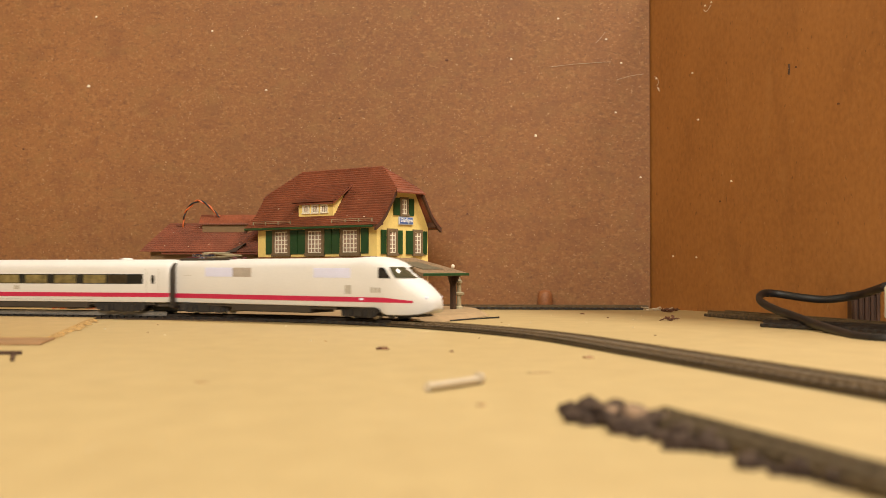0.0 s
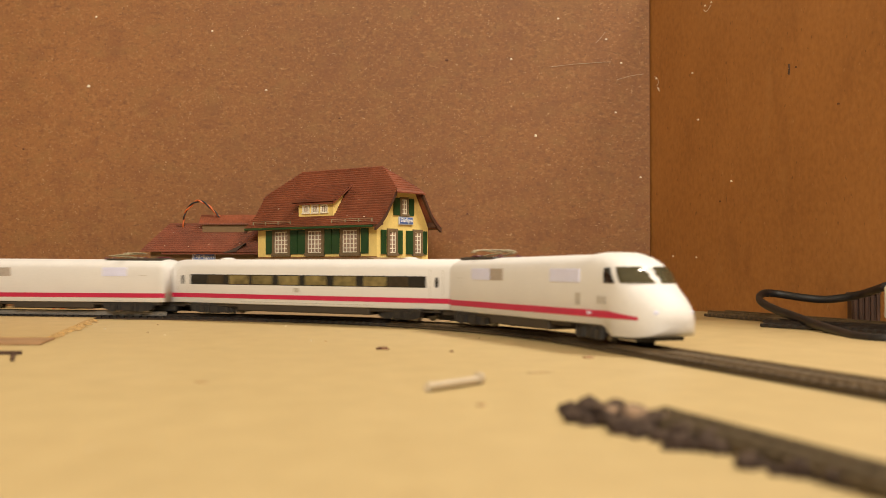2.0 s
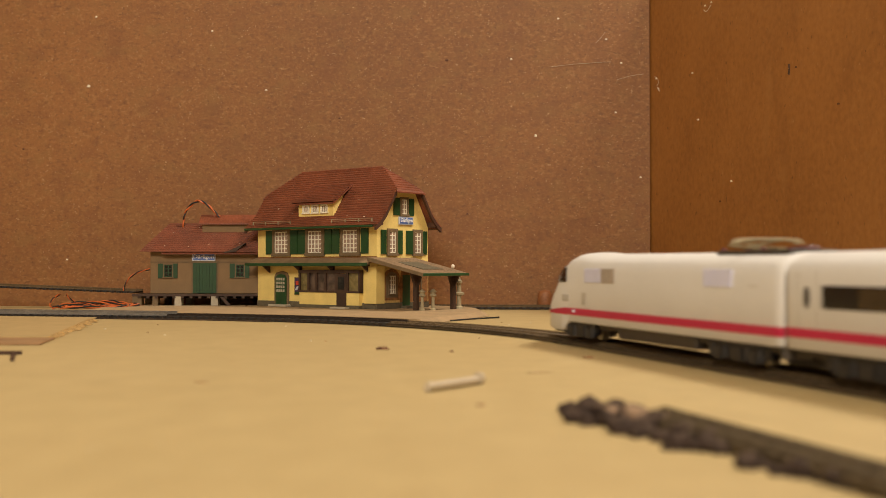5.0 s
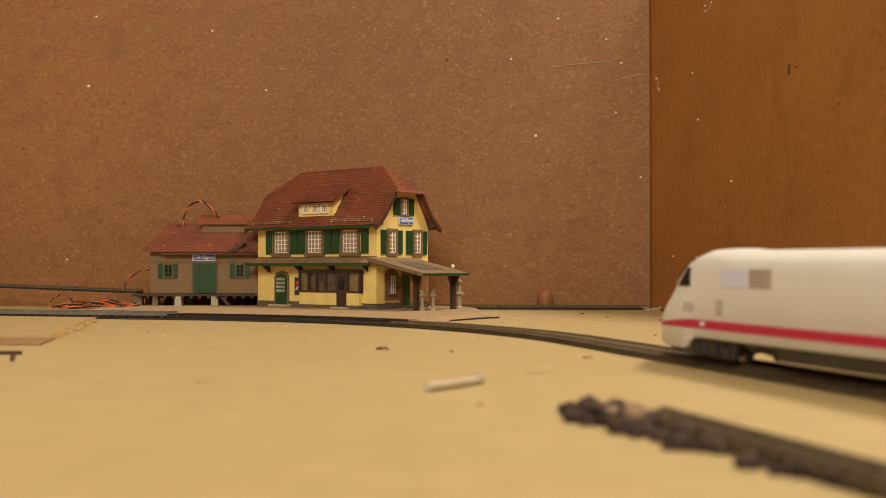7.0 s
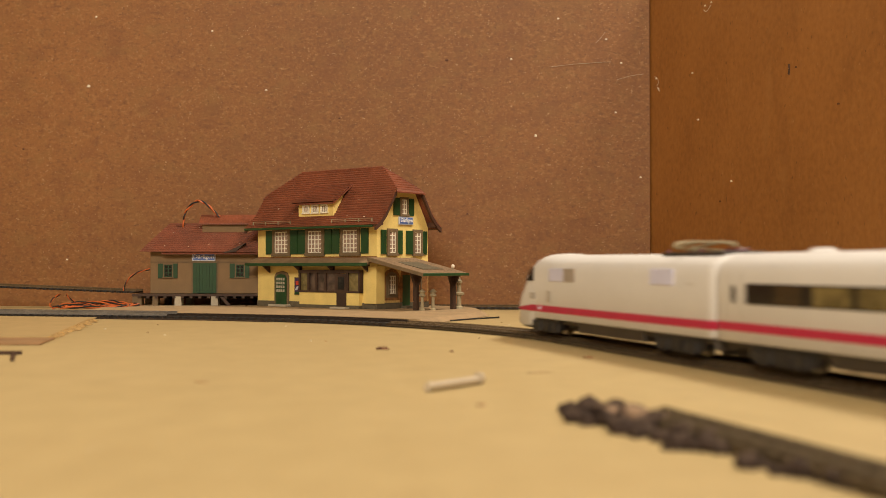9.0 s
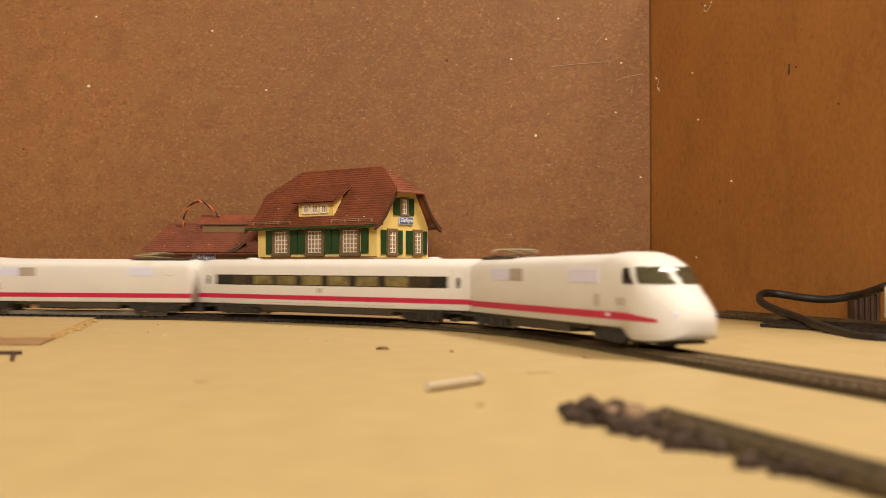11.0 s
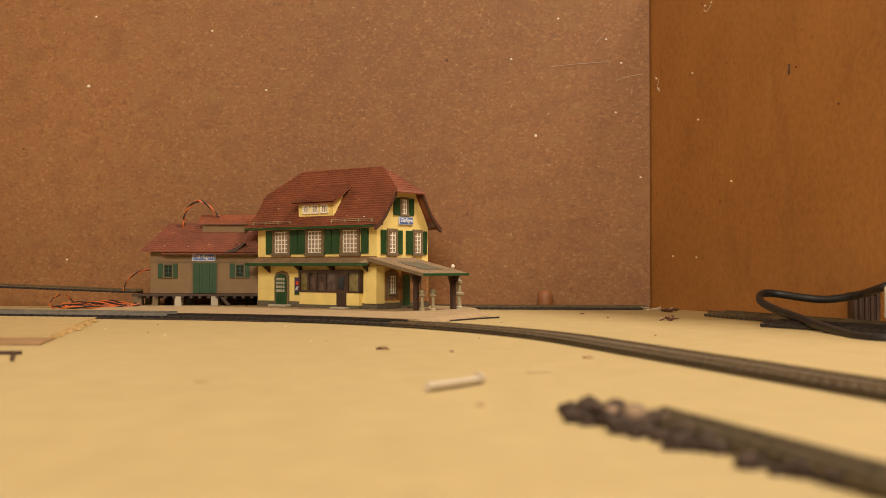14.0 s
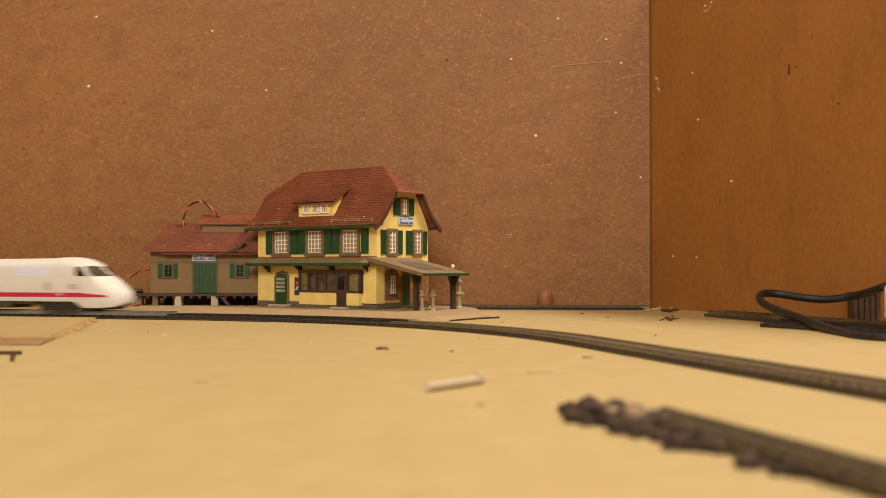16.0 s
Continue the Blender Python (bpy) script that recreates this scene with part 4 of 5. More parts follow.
F_FRONT = lambda u, o, z: (u, -o, z)
F_SIDE = lambda u, o, z: (SW + o, u, z)
UZ0, UZ1 = 0.0530, 0.0742
for cx, sh in ((0.0345, ((0.0125, 0.0215), (0.0475, 0.0575))), (0.0810, ((0.0585, 0.0680), (0.0945, 0.1035))), (0.1275, ((0.1045, 0.1135), (0.1415, 0.1505)))):
    window(house, cx, UZ0, UZ1, 0.0185, 4, 5, F_FRONT, 0.0033, 0, sh)
for cx, sh in ((0.0215, ((0.0055, 0.0125), (0.0285, 0.0360))), (0.0590, ((0.0420, 0.0510), (0.0665, 0.0730)))):
    window(house, cx, UZ0 - 0.0005, UZ1 - 0.0015, 0.0092, 2, 5, F_SIDE, 0.0026, 0, sh)
window(house, SD / 2 + 0.001, 0.0895, 0.1035, 0.0075, 2, 3, F_SIDE, 0.0022, 0, ((0.0235, 0.0315), (0.0465, 0.0530)))
# station name board on the gable
sign = part("name_board", box(SW + 0.0002, SW + 0.0014, 0.0305, 0.0515, 0.0795, 0.0870), "sign", house, "blue and white station name board")
part("board_field", box(SW + 0.0013, SW + 0.0018, 0.0315, 0.0505, 0.0804, 0.0861), "blue", sign, "blue name field")
part("lettering", lettering("Därligen", 0.0322, 0.0498, 0.0808, 0.0858, lambda u, v, w: (SW + 0.0017 + 0.0004 * w, u, v)), "letter_white", sign, "white station name in raised letters")
# dormer
DX0, DX1, DZ0, DZ1 = 0.0572, 0.1040, 0.0870, 0.1020
dbm = prism([(0.0010, DZ0), (0.0010, DZ1), (0.023, DZ1 + 0.0150), (0.023, DZ0)], "x", DX0, DX1)
dormer = part("dormer", dbm, "yellow", house, "yellow dormer with three small windows")
droof = part("dormer_roof", prism([(-0.0042, DZ1 - 0.0012), (0.025, DZ1 + 0.0182), (0.025, DZ1 + 0.0170), (-0.0042, DZ1 - 0.0024)], "x", DX0 - 0.006, DX1 + 0.005), "roof", house, "tiled dormer roof")
roof_sheet(lambda t: (-0.0047 + 0.0302 * t, DZ1 - 0.0002 + 0.0194 * t), 11, lambda z: DX0 - 0.0065 + (z - DZ1) * 0.25, lambda z: DX1 + 0.0055 - (z - DZ1) * 0.1, droof)
for cx in (0.0680, 0.0803, 0.0926):
    window(dormer, cx, 0.0918, 0.0990, 0.0078, 3, 1, lambda u, o, z: (u, 0.0010 - o, z), 0.0008, 0, (), "cream")
# ground floor front: door, poster, timber bay
arch = [(0.0255, 0.0), (0.0455, 0.0), (0.0455, 0.0300), (0.0430, 0.0335), (0.0355, 0.0352), (0.0280, 0.0335), (0.0255, 0.0300)]
part("door_surround", prism(arch, "y", -0.0014, 0.0005), "frame", house, "brown arched door surround")
arch2 = [(0.0280, 0.0015), (0.0430, 0.0015), (0.0430, 0.0285), (0.0405, 0.0312), (0.0355, 0.0324), (0.0305, 0.0312), (0.0280, 0.0285)]
door = part("door", prism(arch2, "y", -0.0022, -0.0010), "green", house, "dark green arched front door")
for r in range(4):
    for c in range(4):
        part("pane", box(0.0295 + c * 0.0031, 0.0316 + c * 0.0031, -0.0027, -0.0018, 0.0145 + r * 0.0038, 0.0170 + r * 0.0038), "post", door)
part("door_step", box(0.0225, 0.0485, -0.0075, -0.0008, 0.0, 0.0022), "post", house, "pale stone door step", 0.0004)
poster = part("poster", box(0.0535, 0.0615, -0.0010, 0.0, 0.0120, 0.0290), "timber", house, "small red and blue poster in a dark frame")
part("poster_picture", box(0.0541, 0.0609, -0.0014, -0.0008, 0.0150, 0.0280), "poster_ink", poster, "dark violet poster picture")
part("poster_title", box(0.0560, 0.0600, -0.0018, -0.0012, 0.0215, 0.0255), "red", poster, "red patch on the poster")
part("poster_highlight", prism([(0.0548, 0.0165), (0.0580, 0.0165), (0.0602, 0.0205), (0.0575, 0.0200)], "y", -0.0018, -0.0012), "sign", poster, "white patch on the poster")
part("poster_field", box(0.0541, 0.0609, -0.0014, -0.0008, 0.0124, 0.0148), "green", poster, "green poster foot")
bay = part("bay", box(0.0645, 0.1155, -0.0050, 0.0, 0.0030, 0.0150), "yellow", house, "low yellow parapet of a timber bay")
part("smear_line", box(-0.0002, SW + 0.0001, -0.00025, 0.0, 0.0480, 0.0480 + 0.0013), "smear", house, "rust-brown smear along the wall above the canopy")
part("bay_wall", box(0.1265, 0.1430, -0.0050, 0.0, 0.0030, 0.0150), "yellow", house, "low yellow parapet of a timber bay")
part("bay_plinth", box(0.0640, 0.1435, -0.0054, 0.0, 0.0, 0.0031), "plinth", house, "stone bay base")
fb = box(0.0635, 0.1440, -0.0056, -0.0002, 0.0334, 0.0362)
for u in (0.0635, 0.0755, 0.0862, 0.0985, 0.1130, 0.1270, 0.1420):
    box(u, u + 0.0020, -0.0054, -0.0002, 0.0150, 0.0336, fb)
box(0.0635, 0.1440, -0.0056, -0.0002, 0.0148, 0.0166, fb)
frame_ = part("bay_frame", fb, "timber", bay, "dark brown timber window framing")
for k, (a, b) in enumerate(((0.0655, 0.0755), (0.0775, 0.0862), (0.0882, 0.0985), (0.1005, 0.1130), (0.1290, 0.1420))):
    part("pane", box(a, b, -0.0036, -0.0028, 0.0166, 0.0334), "bay_glass" if k not in (0, 4) else "pane", bay, "dark glass pane" if k not in (0, 4) else "curtained pane")
bd = part("bay_door", box(0.1150, 0.1270, -0.0060, -0.0015, 0.0022, 0.0330), "timber", bay, "dark brown timber door")
part("door_glass", box(0.1172, 0.1248, -0.0064, -0.0058, 0.0180, 0.0300), "glass", bd, "dark door glass")
part("bay_step", box(0.1110, 0.1310, -0.0110, -0.0050, 0.0, 0.0016), "post", house, "pale stone step")
# Lower gable wall: its ochre holds weathering and the shade of the porch.
part("weathered_shaded_wall", box(SW + 0.0001, SW + 0.0006, 0.0102, SD - 0.0002, 0.0058, 0.0440), "grime", house, "lower gable wall, brown with weathering and painted porch shade")
# ground floor side: arched window and door under the porch
# Brown smear by the side door, with the porch's shadow painted into it.
part("smear_and_shade", prism([(0.0320, 0.0058), (0.0740, 0.0058), (0.0742, 0.0330), (0.0660, 0.0385), (0.0480, 0.0400), (0.0345, 0.0372), (0.0312, 0.0200)], "x", SW + 0.0003, SW + 0.0009), "smear", house, "rust-brown smear and painted porch shade round the side door")
ar = [(0.0120, 0.0105), (0.0290, 0.0105), (0.0290, 0.0300), (0.0260, 0.0335), (0.0205, 0.0348), (0.0150, 0.0335), (0.0120, 0.0300)]
halo = [(0.0205 + (u - 0.0205) * 1.32, 0.0225 + (v - 0.0225) * 1.22) for u, v in ar]
part("smear_and_shade", prism(halo, "x", SW - 0.0005, SW + 0.0008), "smear", house, "rust-brown smear round the arched window")
part("arch_surround", prism(ar, "x", SW - 0.0005, SW + 0.0010), "frame", house, "brown arched window surround")
window(house, 0.0205, 0.0140, 0.0310, 0.0092, 3, 4, lambda u, o, z: (SW + 0.0008 + o, u, z), 0.0008, 0, (), "frame")
part("side_door", box(SW - 0.0002, SW + 0.0012, 0.0360, 0.0470, 0.0015, 0.0315), "green", house, "dark green side door")
window(house, 0.0600, 0.0140, 0.0290, 0.0060, 2, 4, F_SIDE, 0.0018, 0, ())
part("side_step", box(SW + 0.0008, SW + 0.0080, 0.0330, 0.0500, 0.0, 0.0024), "plinth", house, "stone step", 0.0004)
# canopy along the front, and the porch roof beside the gable
PX, PY0, PY1 = SW + 0.0660, -0.0125, 0.0525
cb = bmesh.new()
cz0, cz1 = 0.0415, 0.0468
prism([(-0.0135, cz0), (0.0, cz1), (0.0, cz1 + 0.0014), (-0.0135, cz0 + 0.0014)], "x", -0.0030, SW + 0.0008, cb)
canopy = part("canopy", cb, "canopy", house, "weathered grey-brown canopy roof")
part("canopy_edge", box(-0.0035, SW + 0.0005, -0.0150, -0.0130, cz0 - 0.0014, cz0 + 0.0016), "green", canopy, "green canopy fascia", 0.0003)
pz0, pz1 = 0.0318, 0.0462
pb = bmesh.new()
prism([(SW + 0.0004, pz1), (PX, pz0), (PX, pz0 + 0.0016), (SW + 0.0004, pz1 + 0.0016)], "y", PY0, PY1, pb)
porch = part("porch_roof", pb, "canopy", house, "weathered porch roof with board strips")
for k in range(12):
    u = PY0 + (PY1 - PY0) * (k + 0.5) / 12
    part("board", prism([(SW + 0.002, pz1 + 0.0014), (PX - 0.001, pz0 + 0.0016), (PX - 0.001, pz0 + 0.0021), (SW + 0.002, pz1 + 0.0019)], "y", u - 0.0025, u + 0.0025), "canopy", porch)
part("darker_sheet", prism([(SW + 0.020, pz1 - 0.0028), (SW + 0.052, pz0 + 0.0051), (SW + 0.052, pz0 + 0.0058), (SW + 0.020, pz1 - 0.0021)], "y", 0.004, 0.034), "plinth", porch, "darker sheet on the porch roof")
part("porch_edge", box(PX - 0.0004, PX + 0.0014, PY0 - 0.0008, PY1 + 0.0008, pz0 - 0.0006, pz0 + 0.0019), "green", porch, "green porch fascia", 0.0003)
part("porch_verge", prism([(SW + 0.0004, pz1 - 0.0014), (PX, pz0 - 0.0012), (PX, pz0 + 0.0018), (SW + 0.0004, pz1 + 0.0018)], "y", PY0 - 0.0012, PY0 - 0.0001), "frame", porch, "brown verge board")
for k in range(4):
    u = 0.016 + k * 0.0445
    part("bracket", prism([(-0.0002, 0.0335), (-0.0002, 0.0415), (-0.0110, 0.0413), (-0.0022, 0.0350)], "x", u, u + 0.0024), "timber", canopy, "dark timber canopy bracket")
for px, y in ((PX - 0.022, 0.0040), (PX - 0.013, 0.0470)):
    zt = pz0 + (PX - px) / (PX - SW) * (pz1 - pz0)
    bm = box(px - 0.0020, px + 0.0020, y - 0.0020, y + 0.0020, 0.0, zt)
    prism([(y - 0.0085, zt), (y + 0.0085, zt), (y + 0.0020, 0.0205), (y - 0.0020, 0.0205)], "x", px - 0.0010, px + 0.0010, bm)
    prism([(px - 0.0080, zt + 0.0014), (px + 0.0080, zt - 0.0018), (px + 0.0020, 0.0205), (px - 0.0020, 0.0205)], "y", y - 0.0009, y + 0.0009, bm)
    part("porch_post", bm, "timber", house, "dark timber porch post with braces")
part("corner_pier", box(SW - 0.0140, SW + 0.0012, -0.0022, 0.0100, 0.0050, 0.0400), "yellow", house, "yellow corner pier", 0.0003)

# ---- goods shed ----
SHX0, SHX1, SHY0, SHY1 = -0.3000, -0.1800, 1.1300, 1.1820
SF = 0.0160
shed = thing("goods_shed", pose(SHX0, SHY0, 0.0, 0, 0, 0), "brown model goods shed with red roof, green sliding door", "model building")
W2, D2 = SHX1 - SHX0, SHY1 - SHY0
part("wall", box(0, W2, 0, D2, SF, 0.0600), "shed", shed, "plain brown shed walls", 0.0003)
part("wall_ledge", box(-0.0005, W2 + 0.0005, -0.0008, 0.0, 0.0478, 0.0486), "frame", shed, "thin moulding")
RZ0, RZ1 = 0.0585, 0.0880
bm = bmesh.new()
inx = lambda z: -0.0085 + (z - RZ0) / (RZ1 - RZ0) * 0.0215
for back in (0, 1):
    side = (lambda y: D2 - y) if back else (lambda y: y)
    slope = part("roof_slope", slope_core([(side(-0.0095), RZ0), (side(D2 / 2), RZ1)], 0.0135, W2 - 0.002), "roof", shed, "red-brown tiled shed roof")
    roof_sheet(lambda t: (side(-0.0100 + t * (D2 / 2 + 0.0100)), RZ0 + t * (RZ1 - RZ0)), 14, inx, lambda z: W2 - 0.001, slope)
bm = bmesh.new()
for k in range(8):
    ta, tb = k / 8, min(1, (k + 1.12) / 8)
    row = []
    for t, up in ((ta, 0.0006), (tb, 0.0)):
        z = RZ0 + t * (RZ1 - RZ0)
        y = -0.0100 + t * (D2 / 2 + 0.0100)
        row += [(inx(z), y, z + up), (inx(z), D2 - y, z + up)]
    bm.faces.new([bm.verts.new(row[i]) for i in (0, 2, 3, 1)])
part("roof_hip", bm, "roof", shed, "tiled hip end of the shed roof")
part("broken_eave", prism([(0.0760, RZ0 - 0.0012), (0.0890, RZ0 + 0.0002), (0.0990, RZ0 + 0.0090), (0.0860, RZ0 + 0.0030)], "y", -0.0104, -0.0016), "timber", shed, "dark broken corner in the eave")
part("ridge_cap", cylinder_between((0.0135, D2 / 2, RZ1), (W2 - 0.002, D2 / 2, RZ1), 0.0011), "roof", shed, "ridge tiles")
cl = part("clerestory", box(0.0500, 0.1010, 0.0150, D2 - 0.015, 0.0740, 0.0890), "shed", shed, "low raised roof box")
bm = prism([(0.0110, 0.0872), (D2 / 2, 0.0968), (D2 / 2, 0.0980), (0.0110, 0.0886)], "x", 0.0465, 0.1085)
prism([(D2 - 0.011, 0.0872), (D2 / 2, 0.0968), (D2 / 2, 0.0980), (D2 - 0.011, 0.0886)], "x", 0.0465, 0.1085, bm)
part("clerestory_roof", bm, "roof", cl, "small tiled gable roof")
part("clerestory_edge", prism([(0.0100, 0.0866), (D2 / 2, 0.0962), (D2 / 2, 0.0986), (0.0100, 0.0892)], "x", 0.1080, 0.1100), "timber", cl, "dark verge")
sd = part("sliding_door", box(0.0440, 0.0680, -0.0014, 0.0, SF + 0.0003, 0.0475), "green", shed, "dark green sliding goods door")
bm = box(0.0425, 0.0440, -0.0010, 0.0, SF, 0.0490)
box(0.0680, 0.0695, -0.0010, 0.0, SF, 0.0490, bm)
box(0.0425, 0.0695, -0.0018, 0.0, 0.0475, 0.0490, bm)
part("door_frame", bm, "frame", sd, "brown door frame")
for k in range(7):
    part("plank", box(0.0443 + k * 0.0034, 0.0473 + k * 0.0034, -0.0018, -0.0012, SF + 0.0008, 0.0470), "green", sd)
sgn = part("name_board", box(0.0430, 0.0670, -0.0020, -0.0004, 0.0495, 0.0570), "sign", shed, "blue and white station name board")
part("board_field", box(0.0440, 0.0660, -0.0023, -0.0018, 0.0503, 0.0562), "blue", sgn, "blue name field")
part("lettering", lettering("Därligen", 0.0447, 0.0653, 0.0507, 0.0559, lambda u, v, w: (u, -0.0022 - 0.0004 * w, v)), "letter_white", sgn, "white station name in raised letters")
for cx in (0.0185, 0.0920):
    window(shed, cx, 0.0330, 0.0455, 0.0082, 2, 3, F_FRONT, 0.0010, 0, ((cx - 0.0105, cx - 0.0052), (cx + 0.0052, cx + 0.0095)), "frame", "green")
part("ramp_deck", box(-0.0160, W2, -0.0105, D2, SF - 0.0026, SF - 0.0002), "timber", shed, "dark planked loading ramp", 0.0003)
for a, b, z1, m in ((-0.0160, -0.0060, SF - 0.0026, "frame"), (0.0045, 0.0105, SF - 0.0026, "frame"), (0.0270, 0.0345, SF - 0.0026, "post"), (0.0640, 0.0715, SF - 0.0026, "post"), (0.1120, 0.1190, SF - 0.0026, "plinth")):
    part("pier", prism([(a, 0.0), (b, 0.0), (b - 0.0006, z1), (a + 0.0006, z1)], "y", -0.0100, 0.0), m, shed, "pale stone ramp pier" if m == "post" else "brown ramp pier")
    part("pier", prism([(a, 0.0), (b, 0.0), (b - 0.0006, z1), (a + 0.0006, z1)], "y", D2 - 0.014, D2 - 0.004), m, shed)
for k in range(14):
    part("joist", box(-0.010 + k * 0.0088, -0.007 + k * 0.0088, -0.0110, D2 - 0.002, SF - 0.0046, SF - 0.0026), "timber", shed)
part("ramp_stair", prism([(0.0740, SF - 0.003), (0.0775, SF - 0.003), (0.0890, 0.0), (0.0845, 0.0)], "y", -0.0135, -0.0110), "timber", shed, "leaning timber stringer")

# ---- platform furniture ----
def lamp_column(name, x, y, h, label):
    root = thing(name, pose(x, y, PLAT), label, "model column", "platform columns")
    part("shaft", turned([(0.0028, 0.0), (0.0028, 0.0010), (0.0016, 0.0018), (0.0013, h * 0.60), (0.0019, h * 0.64)], 12), "lampgrey", root, "grey-green cast shaft")
    part("head", turned([(0.0017, h * 0.62), (0.0030, h * 0.66), (0.0031, h * 0.72), (0.0021, h * 0.76), (0.0024, h * 0.83), (0.0034, h * 0.86), (0.0020, h * 0.93), (0.0004, h)], 12), "lampgrey", root, "bulged cast head with a cap")
    return root


lamp_column("bollard_lamp", -0.0187, 0.995, 0.0195, "short grey-green cast column on the platform")
lamp_column("bollard_lamp", -0.0090, 1.000, 0.0195, "short grey-green cast column on the platform")
fountain = thing("water_column", pose(0.0150, 1.030, PLAT), "tall grey-green cast pump column with a basin", "model column")
part("shaft", turned([(0.0040, 0.0), (0.0036, 0.002), (0.0022, 0.003), (0.0020, 0.012), (0.0048, 0.0135), (0.0050, 0.0150), (0.0022, 0.0160), (0.0020, 0.0235), (0.0031, 0.0245), (0.0029, 0.0262), (0.0014, 0.0280), (0.0004, 0.0305)], 12), "lampgrey", fountain, "turned cast shaft")
part("spout", tube([(0, 0, 0.0215), (-0.004, -0.001, 0.0220), (-0.006, -0.002, 0.0195)], 0.0008), "lampgrey", fountain, "curved spout")
ball = thing("lamp_post", pose(0.0095, 1.060, PLAT), "thin post with a white globe beside the porch", "model lamp")
part("pole", cylinder_between((0, 0, 0), (0, 0, 0.0385), 0.0009), "lampgrey", ball, "thin grey pole")
part("globe", turned([(0.0010, 0.0380), (0.0017, 0.0388), (0.0019, 0.0400), (0.0014, 0.0412), (0.0004, 0.0418)], 12), "plug", ball, "white globe", smooth=True)

# ---- loose tracks, cables, clutter ----
loose_track("railway_track", (-0.02, 1.136), (0.2075, 1.119), 0.0003, 0.0003, "dark straight model track along the hardboard panel", 0.0020, 0.0042, "bed_dark", 0.0135, "sleeper_black")
loose_track("railway_track", (-0.3125, 1.135), (-0.62, 1.168), 0.0162, 0.0275, "black model track leaning on the ramp of the shed", 0.0020, 0.0042, "bed_dark", 0.0135, "sleeper_black")
solo("track_support", box(-0.63, -0.60, 1.15, 1.186, 0.0023, 0.0262), "brown", "wood block under the raised track end", "wood block")
loose_track("railway_track", (0.2395, 0.9637), (0.3090, 0.7180), 0.0003, 0.0003, "dusty brown model track piece lying beside the side panel", 0.0026, 0.0052)
loose_track("railway_track", (0.2382, 0.7990), (0.3310, 0.6450), 0.0003, 0.0003, "dark model track piece lying on the board", 0.0026, 0.0050, "bed_dark", 0.0135, "sleeper_black", "bed_dark")
loose_track("railway_track", (0.0574, 0.3054), (0.1034, 0.1500), 0.0003, 0.0003, "weathered model track end with crumbling ballast", 0.0032, 0.0041, "old_bed", 0.0070, "old_bed", "old_bed", 0.0038, 0.0068)

rnd = random.Random(4)


def clod(x, y, r, z=0.0):
    bm = bmesh.new()
    bmesh.ops.create_icosphere(bm, subdivisions=2, radius=r)
    for v in bm.verts:
        v.co *= 1 + 0.55 * (noise.noise(v.co * (1.3 / r) + Vector((x * 900, y * 900, 0))))
        v.co.z = max(v.co.z * 0.75, -r * 0.35)
        v.co += Vector((x, y, z + r * 0.35))
    return bm


for k in range(58):
    t = k / 57
    x, y = 0.0385 + 0.062 * t ** 1.1 + rnd.uniform(-0.004, 0.004), 0.318 - 0.130 * t + rnd.uniform(-0.006, 0.006)
    solo("ballast_clod", clod(x - 0.004 * t, y - 0.004, rnd.uniform(0.0018, 0.0042) * (1.1 - 0.45 * t)), "clod", "crumbled dark ballast clod on the plywood", "ballast", "ballast clods")

for x, y, r in ((0.0415, 0.318, 0.0050), (0.0475, 0.309, 0.0056), (0.0525, 0.302, 0.0050), (0.0560, 0.290, 0.0044), (0.0490, 0.297, 0.0040), (0.0610, 0.276, 0.0042), (0.0650, 0.266, 0.0040), (0.0375, 0.322, 0.0036)):
    solo("ballast_clod", clod(x, y, r), "clod", "large crumbled dark ballast clod on the plywood", "ballast", "ballast clods")
for x, y, r in ((0.0540, 0.2985, 0.0034), (0.0585, 0.2900, 0.0030), (0.0500, 0.3045, 0.0028), (0.0505, 0.2965, 0.0042), (0.0462, 0.3020, 0.0034)):
    solo("ballast_clod", clod(x, y, r * 0.85, 0.0019), "tan_clod", "pale tan crumbled clod on the ballast", "ballast", "ballast clods")
# white plastic sleeve
sleeve_bm = tube([(-0.0054, 0.379, 0.0018), (0.0042, 0.392, 0.0018), (0.0137, 0.405, 0.0018)], 0.0015, 0.0016, 12)
tube([(0.0128, 0.4036, 0.0023), (0.0137, 0.405, 0.0023)], 0.0022, 0.0023, 12, 1, sleeve_bm)
solo("plastic_sleeve", sleeve_bm, "sleeve", "short white plastic sleeve lying on the plywood", "plastic sleeve")
# wooden peg
solo("wooden_peg", turned([(0.0070, 0.0), (0.0078, 0.004), (0.0079, 0.012), (0.0070, 0.0165), (0.0045, 0.0188), (0.001, 0.0195)], 20), "peg", "small rounded reddish-brown wooden peg standing behind the track", "wooden peg", m=pose(0.1065, 1.1515, 0.0), smooth=True)
# black flat cable in a loop
solo("power_cable", tube([(0.3096, 0.77, 0.0297), (0.3133, 0.83, 0.0222), (0.2968, 0.85, 0.0182), (0.2805, 0.86, 0.0193), (0.2659, 0.87, 0.0217), (0.2542, 0.868, 0.0226), (0.2451, 0.855, 0.0203), (0.2425, 0.84, 0.0164), (0.2442, 0.81, 0.0119), (0.2488, 0.775, 0.0077), (0.251, 0.735, 0.0039), (0.2498, 0.69, 0.0017), (0.2491, 0.66, 0.0011), (0.2573, 0.64, 0.0011), (0.2809, 0.64, 0.0011)], 0.0024, 0.0031, 10, 8), "black", "thick black power cable bent into a loop", "cable", smooth=True)
